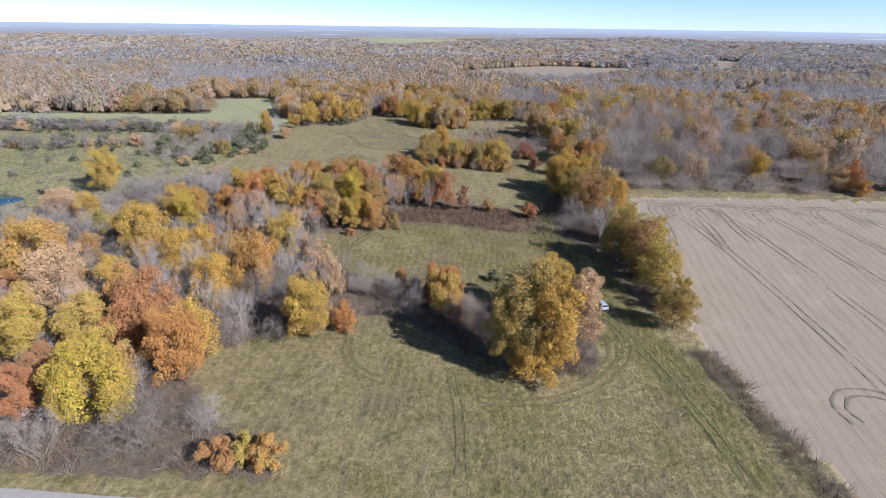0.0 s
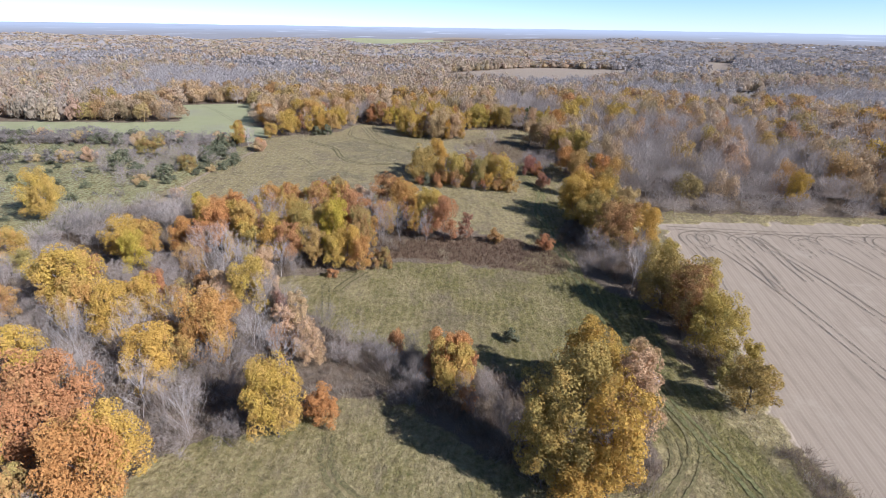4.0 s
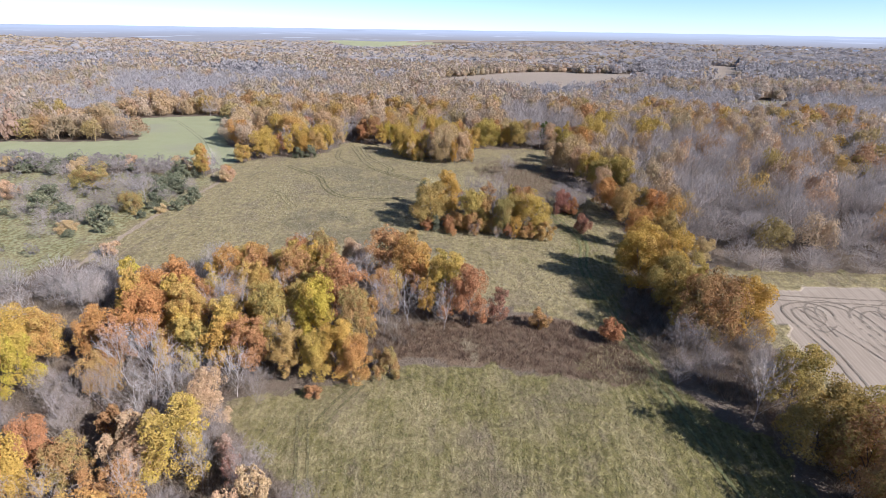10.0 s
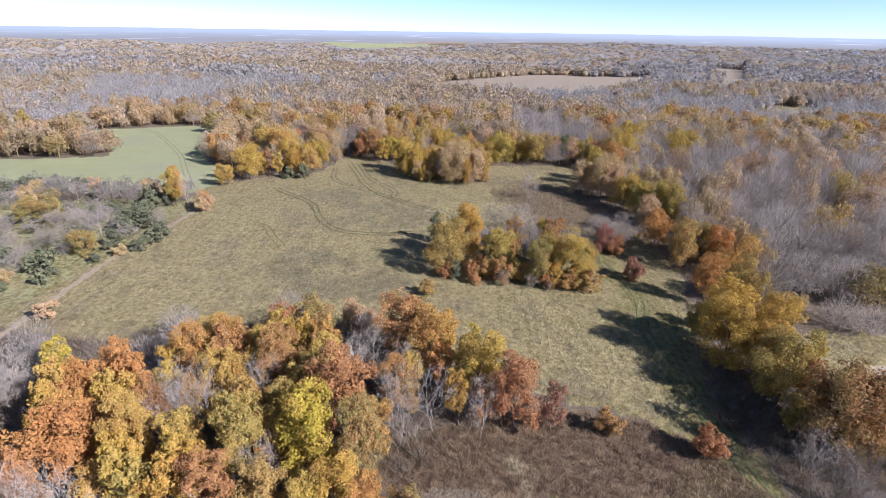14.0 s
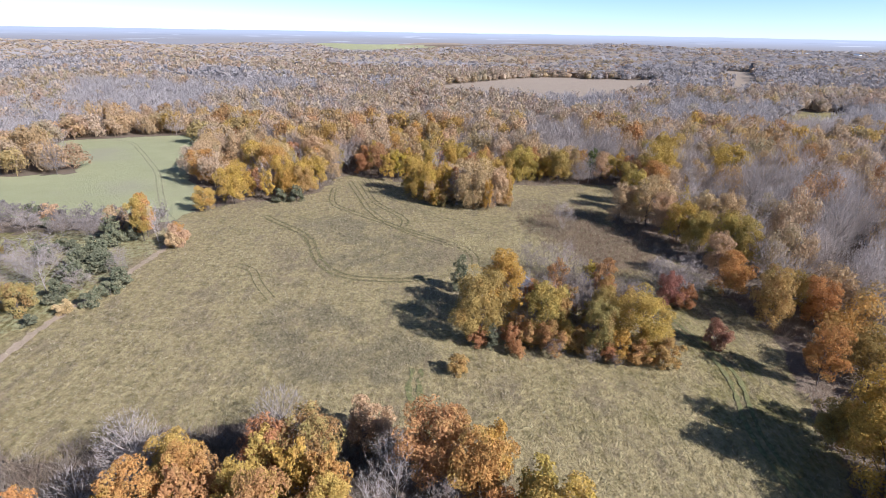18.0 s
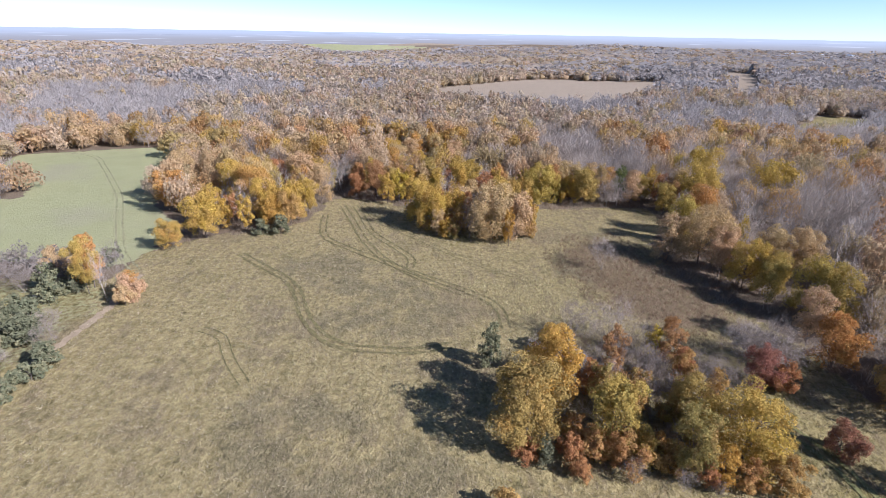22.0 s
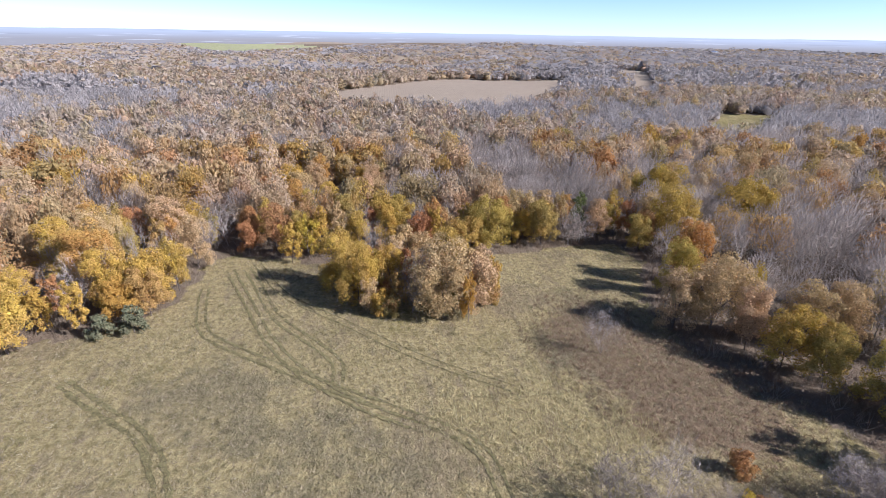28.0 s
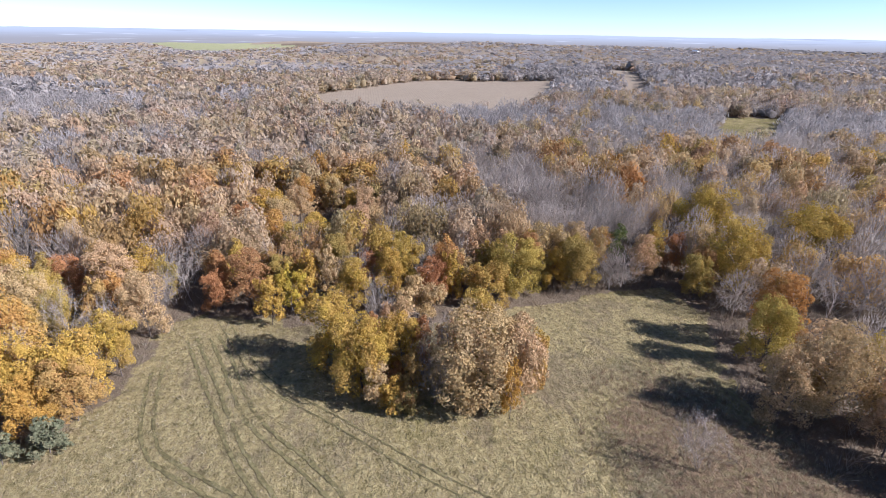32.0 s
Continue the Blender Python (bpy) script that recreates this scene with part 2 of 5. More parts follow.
GROUND = ground_material()
def rut_material(name, dark, lit, cover=0.62):
    """Flattened grass and bare earth in broken strips; standing grass shows between."""
    m, n, l = material(name)
    p = n.new("ShaderNodeTexCoord").outputs["Object"]
    c = mix_colour(n, l, dark, lit, remap(n, l, noise_at(n, l, p, 1.6, 5.0, 0.75), 0.34, 0.66))
    b = node(n, "ShaderNodeBsdfPrincipled", Roughness=0.95)
    b.inputs["Specular IOR Level"].default_value = 0.05
    l.new(c, b.inputs["Base Color"])
    gap = n.new("ShaderNodeBsdfTransparent")
    mx = n.new("ShaderNodeMixShader")
    worn = add_math(n, l, "ADD", noise_at(n, l, p, 0.9, 6.0, 0.8), remap(n, l, noise_at(n, l, p, 0.07, 2.0), 0.3, 0.7, -0.12, 0.12))
    l.new(remap(n, l, worn, cover - 0.06, cover + 0.06, 1.0, 0.0, True), mx.inputs[0])
    l.new(gap.outputs[0], mx.inputs[1])
    l.new(b.outputs[0], mx.inputs[2])
    out = n.new("ShaderNodeOutputMaterial")
    l.new(mx.outputs[0], out.inputs[0])
    return m


TRAMPLED = rut_material("trampled_grass", (0.070, 0.057, 0.024), (0.235, 0.195, 0.085), 0.60)
GREEN_TRACK = rut_material("green_regrowth_track", (0.080, 0.078, 0.028), (0.218, 0.200, 0.080), 0.57)
FADED_TRACK = rut_material("faded_turf_track", (0.235, 0.215, 0.110), (0.335, 0.300, 0.170), 0.56)
PALE_TRACK = plain_material("bare_dirt_track", (0.31, 0.235, 0.15), 0.95, spread=0.3, scale=1.0, specular=0.05)
WHEELING = rut_material("soil_wheelings", (0.165, 0.127, 0.086), (0.248, 0.196, 0.132), 0.54)
GRAVEL = plain_material("road_gravel", (0.31, 0.27, 0.225), 0.95, spread=0.25, scale=0.8, specular=0.1)

# ================= the lie of the land =================
def smooth(a, b, v):
    u = np.clip((v - a) / (b - a), 0, 1)
    return u * u * (3 - 2 * u)


def height_at(x, y):
    """Ground level: a low rise under the big field, hills far off."""
    x, y = np.asarray(x, float), np.asarray(y, float)
    z = -5 + 9.5 * smooth(60, 280, y) - 3.5 * smooth(330, 520, y)
    r = np.hypot(x, y - 150)
    roll = np.sin(x / 170 + 1.3) * np.sin(y / 210 + 0.4) + 0.6 * np.sin(x / 75 + y / 120)
    z = z + 5.0 * roll * smooth(480, 900, r)
    z = z + (5 * np.sin(x / 520 + 0.8) + 5 * np.sin(y / 400 + x / 900)) * smooth(1100, 2200, r) + 10 * smooth(1700, 3000, r)
    return z


def inside(poly, x, y):
    """Even-odd test of many points against a polygon."""
    x, y = np.asarray(x, float), np.asarray(y, float)
    hit = np.zeros(x.shape, bool)
    for (ax, ay), (bx, by) in zip(poly, poly[1:] + poly[:1]):
        if ay != by:
            hit ^= ((ay > y) != (by > y)) & (x < (bx - ax) * (y - ay) / (by - ay) + ax)
    return hit


FRONT_MEADOW = [(-400, 54), (-70, 57), (-27, 60), (-49, 75), (-57, 86), (-54, 94), (-43, 97), (-36, 100), (-30, 104), (-27, 109), (-18, 108), (-10, 104), (-3, 97),
                (6, 92), (20, 91), (27, 96), (29, 113), (25, 146), (20, 158), (26, 160), (36, 145), (41, 119), (44, 101), (49, 83), (54, 60),
                (400, 54), (400, 20), (-400, 20)]
SECOND_MEADOW = [(-57, 150), (-45, 155), (-34, 158), (-23, 163), (-9, 163), (9, 160), (19, 162), (38, 146), (36, 128), (31, 115),
                 (10, 114), (-6, 119), (-24, 124), (-33, 128), (-42, 137)]
BIG_FIELD = [(-118, 203), (-112, 233), (-108, 262), (-113, 280), (-113, 300), (-100, 313), (-82, 318), (-77, 328), (-72, 352), (-60, 350), (-46, 342),
             (-20, 338), (0, 340), (20, 343), (38, 342), (36, 327), (24, 305), (23, 287), (29, 272), (35, 257), (37, 235), (30, 204),
             (25, 188), (26, 160), (15, 160), (14, 178), (-3, 184), (-14, 189), (-39, 207), (-60, 206), (-90, 197)]
GREEN_MEADOW = [(-420, 322), (-212, 338), (-180, 346), (-186, 360), (-215, 376), (-235, 420), (-172, 449), (-150, 395), (-134, 346), (-112, 316),
                (-113, 292), (-175, 294), (-420, 280)]
PASTURE = [(-420, 276), (-160, 280), (-118, 284), (-106, 276), (-108, 258), (-112, 234), (-120, 200), (-124, 180), (-150, 150), (-420, 140)]
PLOUGHED = [(57, 197), (330, 205), (330, 30), (59, 30), (58, 64), (50, 108), (57, 161)]
FIELD_MARGIN = [(48, 20), (48, 84), (42, 108), (47, 135), (52, 165), (44, 188), (44, 208), (70, 205), (340, 207), (340, 20)]
FAR_TAN = [(-45, 800), (-42, 670), (-4, 640), (46, 630), (135, 655), (205, 770), (300, 955), (215, 990), (128, 1022), (30, 880)]
FAR_TAN_EAST = [(255, 725), (275, 712), (385, 870), (480, 1090), (415, 1092), (349, 875)]
CLEARING = [(182, 500), (205, 482), (320, 590), (272, 604)]
FAR_GREEN = [(-1320, 2900), (-549, 2300), (-316, 1760), (-40, 1780), (10, 2260), (-300, 2700)]
WEED_BANK = [(-36, 163), (-36, 173), (-17, 178), (-4, 181), (10, 179), (19, 173), (24, 164), (20, 158), (8, 160), (-9, 164), (-23, 165)]
BROWN_PATCH = [(0, 266), (18, 254), (32, 266), (34, 280), (26, 300), (16, 318), (2, 314), (-8, 300), (-6, 286)]
LANE = [(10, 246), (16, 222), (14, 205), (15, 190), (17, 174), (19, 160), (22, 140), (26, 117), (35, 94), (41, 76), (45, 62), (52, 62), (47, 90), (42, 118), (38, 145), (28, 165), (28, 205), (30, 222), (22, 248)]
PALE_PATCH = [(-31, 276), (-26, 284), (-12, 287), (-3, 285), (6, 271), (-2, 263), (-17, 266)]
GREY_PATCH = [(-80, 291), (-67, 281), (-61, 264), (-56, 258), (-43, 253), (-31, 255), (-24, 266), (-30, 276), (-40, 285), (-50, 294), (-64, 301)]
LOW_PATCH = [(-75, 240), (-50, 244), (-35, 236), (-30, 216), (-45, 210), (-70, 218)]
WOOD_GAP = [(-52, 395), (-44, 388), (-32, 392), (-36, 412), (-50, 410)]
FAR_STRIPS = [[(900 + 260 * i, 1700 + 330 * i), (1500 + 320 * i, 1850 + 330 * i), (1480 + 320 * i, 1960 + 330 * i), (880 + 260 * i, 1790 + 330 * i)] for i in range(5)]
FAR_STRIPS += [[(-1500 + 420 * i, 2500 + 260 * (i % 3)), (-1150 + 420 * i, 2460 + 260 * (i % 3)), (-1120 + 420 * i, 2600 + 260 * (i % 3)), (-1480 + 420 * i, 2640 + 260 * (i % 3))] for i in range(9)]
OPEN = [FRONT_MEADOW, SECOND_MEADOW, BIG_FIELD, GREEN_MEADOW, PASTURE, PLOUGHED, FIELD_MARGIN, FAR_TAN, FAR_TAN_EAST, CLEARING, FAR_GREEN,
        WEED_BANK, WOOD_GAP, *FAR_STRIPS]


def is_open(x, y):
    hit = np.zeros(np.shape(x), bool)
    for poly in OPEN:
        hit |= inside(poly, x, y)
    return hit


def axis(low, high, step, far_low, far_high, grow):
    mid = list(np.arange(low, high + 0.01, step))
    up, s = [high], step
    while up[-1] < far_high:
        s *= grow
        up.append(up[-1] + s)
    down, s = [low], step
    while down[-1] > far_low:
        s *= grow * 1.03
        down.append(down[-1] - s)
    return np.array(down[:0:-1] + mid + up[1:])


def mesh_from(name, verts, faces, mats, smooth_faces=False, index=None):
    """A mesh from arrays of points and of faces with equally many corners."""
    me = bpy.data.meshes.new(name)
    verts, faces = np.asarray(verts, np.float32), np.asarray(faces, np.int32)
    count, corners = faces.shape
    me.vertices.add(len(verts))
    me.vertices.foreach_set("co", verts.ravel())
    me.loops.add(count * corners)
    me.loops.foreach_set("vertex_index", faces.ravel())
    me.polygons.add(count)
    me.polygons.foreach_set("loop_start", np.arange(0, count * corners, corners, dtype=np.int32))
    if smooth_faces:
        me.polygons.foreach_set("use_smooth", np.ones(count, bool))
    for mat in mats:
        me.materials.append(mat)
    if index is not None:
        me.polygons.foreach_set("material_index", np.asarray(index, np.int32))
    me.update(calc_edges=True)
    return me


def soft_cover(polys, x, y, reach=1.2):
    """Share of a small disc round each point that lies in the polygons."""
    total = np.zeros(x.shape)
    for dx, dy in ((0, 0), (reach, 0), (-reach, 0), (0, reach), (0, -reach)):
        hit = np.zeros(x.shape, bool)
        for poly in polys:
            hit |= inside(poly, x + dx, y + dy)
        total += hit / 5
    return total


def build_ground():
    xs = axis(-240, 170, 2.5, -4900, 4900, 1.04)
    ys = axis(44, 460, 2.5, -4900, 4900, 1.04)
    gx, gy = np.meshgrid(xs, ys)
    x, y = gx.ravel(), gy.ravel()
    z = height_at(x, y)
    rng = np.random.default_rng(4)
    z = z + rng.normal(0, 0.02, z.shape)
    nx, ny = len(xs), len(ys)
    a = (np.arange(ny - 1)[:, None] * nx + np.arange(nx - 1)[None]).ravel()
    me = mesh_from("ground", np.c_[x, y, z], np.c_[a, a + 1, a + nx + 1, a + nx], [GROUND], True)
    jx, jy = x + rng.normal(0, 0.8, x.shape), y + rng.normal(0, 0.8, x.shape)
    layers = {
        "meadow": soft_cover([FRONT_MEADOW, SECOND_MEADOW, BIG_FIELD, PASTURE, FIELD_MARGIN, CLEARING, WOOD_GAP], jx, jy),
        "turf": soft_cover([GREEN_MEADOW, FAR_GREEN], jx, jy) + 0.46 * soft_cover([PASTURE], jx, jy),
        "soil": soft_cover([PLOUGHED, FAR_TAN, FAR_TAN_EAST, *FAR_STRIPS], jx, jy),
        "weeds": soft_cover([WEED_BANK], jx, jy) + 0.54 * soft_cover([BROWN_PATCH], jx, jy, 6.0),
        "stale": 0.62 * soft_cover([GREY_PATCH, LOW_PATCH], jx, jy, 5.0) + 0.6 * soft_cover([BROWN_PATCH], jx, jy, 6.0) - 0.9 * soft_cover([PALE_PATCH], jx, jy, 4.0),
        "fade": (0.85 + 0.2 * smooth(190, 330, y) + 0.9 * smooth(-40, -75, x) * smooth(285, 250, y)) * inside(BIG_FIELD, x, y) - 0.15 * inside(SECOND_MEADOW, x, y) + 0.3 * inside(FRONT_MEADOW, x, y) + 0.1 * inside(PASTURE, x, y) + 1.3 * inside(FIELD_MARGIN, x, y) + 1.5 * soft_cover([PALE_PATCH], x, y, 4.0) - 1.3 * soft_cover([LANE], x, y, 3.0),
    }
    for key, values in layers.items():
        me.attributes.new(key, "FLOAT", "POINT").data.foreach_set("value", np.asarray(values, np.float32))
    return tagged(new("ground", me), "rolling autumn meadow, leaf litter and harvested farmland", "ground", kind="structure")


build_ground()


def spline(points, step=1.5):
    """Evenly dense points along a smooth line through the given ones."""
    p = np.array(points, float)
    m = np.gradient(p, axis=0)
    out = []
    for i in range(len(p) - 1):
        count = max(2, int(np.linalg.norm(p[i + 1] - p[i]) / step))
        u = (np.arange(count) / count)[:, None]
        out.append((2 * u**3 - 3 * u**2 + 1) * p[i] + (u**3 - 2 * u**2 + u) * m[i] + (3 * u**2 - 2 * u**3) * p[i + 1] + (u**3 - u**2) * m[i + 1])
    return np.vstack(out + [p[-1:]])


def ribbon(name, points, width, mat, offset=0.0, lift=0.10, ragged=0.25, step=1.0, seed=0):
    """A strip lying on the ground along a line, its edges uneven, its middle a little sunk."""
    rng = np.random.default_rng(seed)
    c = spline(points, step)
    d = np.gradient(c, axis=0)
    d /= np.linalg.norm(d, axis=1, keepdims=True) + 1e-9
    side = np.c_[-d[:, 1], d[:, 0]]
    rows = []
    for k in (-0.5, 0.0, 0.5):
        w = width * k * (1 + rng.uniform(-ragged, ragged, len(c)))
        q = c + side * (offset + w)[:, None]
        rows.append(np.c_[q, height_at(q[:, 0], q[:, 1]) + lift * (0.9 if k == 0 else 1.0)])
    n = len(c)
    v = np.vstack(rows)
    a = np.arange(n - 1)
    f = np.vstack([np.c_[a, a + n, a + n + 1, a + 1], np.c_[a + n, a + 2 * n, a + 2 * n + 1, a + n + 1]])
    return mesh_from(name, v, f[:, ::-1], [mat], True)


def wheel_track(label, points, mat=None, gauge=1.75, width=0.55):
    """Two ruts left by one vehicle."""
    base = tagged(new("wheel_track"), label, "wheel track", kind="structure")
    for k, off in enumerate((-gauge / 2, gauge / 2)):
        rut = new("rut", ribbon("rut", points, width, mat or TRAMPLED, off, ragged=0.55, seed=k))
        rut.parent = base
    return base


wheel_track("dark wheel ruts winding down the dry meadow", [(-68, 342), (-61, 322), (-56, 308), (-49, 295), (-39, 284), (-30, 277)])
wheel_track("dark wheel ruts ending in a tight hook", [(-64, 342), (-61, 334), (-55, 316), (-47, 304), (-43, 297), (-43, 291)])
wheel_track("faint wheel ruts crossing the dry meadow", [(-72, 332), (-71, 323), (-69, 314), (-64, 307), (-43, 289), (-29, 278), (-23, 271), (-22, 262)])
wheel_track("curved green wheel ruts in grey-brown grass", [(-88, 299), (-82, 293), (-70, 281), (-63, 265), (-55, 256), (-42, 254), (-33, 256)], width=0.8)
wheel_track("short wheel ruts in dry grass", [(-83, 261), (-78, 258), (-74, 251), (-69, 244)], width=0.3)
wheel_track("wheel ruts fanning out below the north wood", [(-62, 345), (-54, 326), (-42, 312), (-28, 296), (-14, 284)], width=0.25)
wheel_track("green lane ruts running along the hedgerow", [(14, 246), (22, 223), (19, 205), (20, 190), (22, 174), (24, 160), (27, 140), (31.2, 117), (34.4, 106), (38.2, 95), (40.8, 84), (42.8, 75), (44, 62)], GREEN_TRACK, width=0.7)
wheel_track("dark rut bend in the front meadow", [(-27.5, 99), (-27, 94), (-24.5, 89.5), (-21, 86.5), (-17, 85)], gauge=1.5, width=0.8)
wheel_track("straight wheel ruts in the front meadow", [(-4.5, 90.5), (-3.2, 84.4), (-1.9, 77.5), (-1.3, 71.4), (-0.7, 62)], gauge=1.6, width=0.6)
wheel_track("wheel ruts sweeping round the big gold tree", [(31.5, 111), (33.8, 104), (32.9, 98.2), (28.4, 91.4), (21.7, 85.2), (12, 81), (2, 81)], width=0.5)
wheel_track("inner wheel ruts sweeping round the big gold tree", [(28, 106), (30.2, 102.3), (29.5, 96.6), (26.4, 92.5), (21.4, 87.4)], width=0.5)
wheel_track("faint wheel ruts in the second meadow", [(-41, 149), (-39.5, 144), (-38, 138), (-36.5, 132)], width=0.4)
wheel_track("faint wheel ruts at the meadow corner", [(-32, 157), (-33.7, 154.2), (-35.7, 150.8), (-37.4, 146.8)], width=0.5)
wheel_track("wheel ruts in the field below the clump", [(-35, 220), (-35.3, 214.8), (-34.5, 210.8), (-33.3, 205), (-33, 198)], GREEN_TRACK, gauge=1.8, width=0.9)
wheel_track("pale wheel lane across the sown green meadow", [(-215, 428), (-197, 418), (-180, 396), (-163, 372), (-148, 350), (-136, 328), (-120, 300), (-110, 288)], FADED_TRACK, 1.8, 0.55)
tagged(new("dirt_track", ribbon("dirt_track", [(-113, 198), (-112, 214), (-111, 233), (-107, 256), (-106, 270), (-108, 286)], 1.7, PALE_TRACK, ragged=0.5)),
       "pale bare dirt track along the pasture edge", "dirt track", kind="structure")
for k in range(9):
    x0 = 70 + 16 * k
    wheel_track("long soil wheelings across the harvested field", [(x0 - 4, 187), (x0 + 2, 170), (x0 + 7, 140), (x0 + 10, 105), (x0 + 12, 60)], WHEELING, 2.2, 0.28)
for k in range(6):
    x0 = 66 + 17 * k
    wheel_track("looping headland wheelings in bare soil", [(x0, 176), (x0 + 1, 186), (x0 + 6, 190), (x0 + 11, 186), (x0 + 12, 174)], WHEELING, 2.0, 0.32)
wheel_track("soil wheelings turning at the headland", [(75.4, 151.7), (76.3, 166.6), (75.5, 176.3), (75.3, 182.2), (78.1, 186.5), (82.7, 187.5), (85, 182.7), (84.8, 168.8), (85.4, 159.3)], WHEELING, 2.2, 0.5)
wheel_track("soil wheelings turning at the headland", [(94.7, 172.8), (94.1, 180.3), (94.6, 184.8), (97.1, 187), (100.8, 187.3), (103.1, 184.9)], WHEELING, 2.2, 0.5)
wheel_track("curling soil wheelings by the field corner", [(60.5, 153.6), (62.5, 169.2), (61.6, 181.3), (61.9, 186.2), (64.7, 188.4), (68.9, 188.6), (70.8, 186.1), (69.2, 181.8), (65.6, 178.6), (64.1, 180.5)], WHEELING, 2.0, 0.45)
wheel_track("soil wheelings along the top headland", [(59, 192.1), (75.6, 191), (104, 190), (160, 191)], WHEELING, 2.2, 0.4)
wheel_track("tight ring of wheelings in bare soil", [(69.5, 80.5), (68.7, 84.4), (71, 88.1), (75, 89.5), (80, 88), (82, 83), (79, 79), (74, 78.5)], WHEELING, 2.2, 0.5)
tagged(new("road", ribbon("road", [(-420, 50.6), (-200, 50.6), (-70, 50.9), (0, 50.4), (200, 50), (420, 50)], 7.0, GRAVEL, lift=0.08, ragged=0.03)),
       "pale grey gravel country road with grassy verge", "road", kind="structure")

# ================= plants =================
def empty_tris():
    return [], []


def add_prism(verts, faces, a, b, ra, rb):
    """A three-sided tapering stick from a to b."""
    d = (b - a)
    d = d / (np.linalg.norm(d) + 1e-9)
    u = np.cross(d, (0.31, 0.87, 0.38))
    u /= np.linalg.norm(u) + 1e-9
    w = np.cross(d, u)
    at = len(verts)
    for p, r in ((a, ra), (b, rb)):
        for k in range(3):
            ang = k * 2.0944
            verts.append(p + (u * math.cos(ang) + w * math.sin(ang)) * r)
    for k in range(3):
        j = (k + 1) % 3
        faces.append((at + k, at + j, at + 3 + j))
        faces.append((at + k, at + 3 + j, at + 3 + k))


def add_twig(verts, faces, a, b, w, rng):
    side = np.cross(b - a, rng.normal(size=3))
    side = side / (np.linalg.norm(side) + 1e-9) * w
    at = len(verts)
    verts.extend((a - side, a + side, b))
    faces.append((at, at + 1, at + 2))


def skeleton_tree(seed, limbs=8, splits=4, twigs=7, fine=0, spread=1.0, start=0.22, stems=1, thick=0.018, twig_w=0.0032):
    """A leafless tree one unit high and about one unit in half-width: trunk, limbs, branches, twigs."""
    rng = np.random.default_rng(seed)
    verts, faces = empty_tris()

    def bend(d, amount):
        d = d + rng.normal(0, amount, 3)
        return d / np.linalg.norm(d)

    for s in range(stems):
        lean = rng.normal(0, 0.05 if stems == 1 else 0.3, 2)
        base = np.array([*(rng.normal(0, 0.03, 2) if stems > 1 else (0, 0)), -0.02])
        top = np.array([lean[0], lean[1], 0.62 * rng.uniform(0.85, 1.05)])
        mid = base * 0.45 + top * 0.55 + np.r_[rng.normal(0, 0.03, 2), 0]
        add_prism(verts, faces, base, mid, thick, thick * 0.72)
        add_prism(verts, faces, mid, top, thick * 0.72, thick * 0.4)
        for i in range(limbs):
            u = start + (1 - start) * (i + rng.uniform(0, 0.9)) / limbs
            p = base + (mid - base) * (u / 0.55) if u < 0.55 else mid + (top - mid) * ((u - 0.55) / 0.45)
            ang = i * 2.4 + rng.uniform(-0.5, 0.5) + s
            rise = rng.uniform(0.55, 1.1) + 1.1 * u
            d = np.array([math.cos(ang), math.sin(ang), rise])
            d /= np.linalg.norm(d)
            length = (0.62 - 0.28 * u) * rng.uniform(0.8, 1.15) * spread
            q = p + d * length * 0.5
            d2 = bend(d, 0.16)
            e = q + d2 * length * 0.5
            add_prism(verts, faces, p, q, thick * 0.42, thick * 0.3)
            add_prism(verts, faces, q, e, thick * 0.3, thick * 0.14)
            for j in range(splits):
                v = 0.25 + 0.75 * (j + rng.uniform(0, 1)) / splits
                b0 = p + (q - p) * v * 2 if v < 0.5 else q + (e - q) * (v * 2 - 1)
                bd = bend(d2, 0.55)
                bd[2] += 0.25
                bl = length * rng.uniform(0.35, 0.6)
                b1 = b0 + bd * bl
                add_prism(verts, faces, b0, b1, thick * 0.15, thick * 0.06)
                for k in range(twigs):
                    w0 = b0 + (b1 - b0) * rng.uniform(0.15, 1)
                    td = bend(bd, 0.6)
                    td[2] += 0.3
                    w1 = w0 + td * rng.uniform(0.08, 0.17)
                    add_twig(verts, faces, w0, w1, twig_w, rng)
                    for _ in range(fine):
                        f0 = w0 + (w1 - w0) * rng.uniform(0.3, 1)
                        add_twig(verts, faces, f0, f0 + bend(td, 0.7) * rng.uniform(0.05, 0.09), twig_w * 0.7, rng)
    v = np.array(verts)
    flat = np.hypot(v[:, 0], v[:, 1])
    v[:, :2] /= np.quantile(flat, 0.97)
    v[:, 2] /= np.quantile(v[:, 2], 0.995)
    return v, np.array(faces)


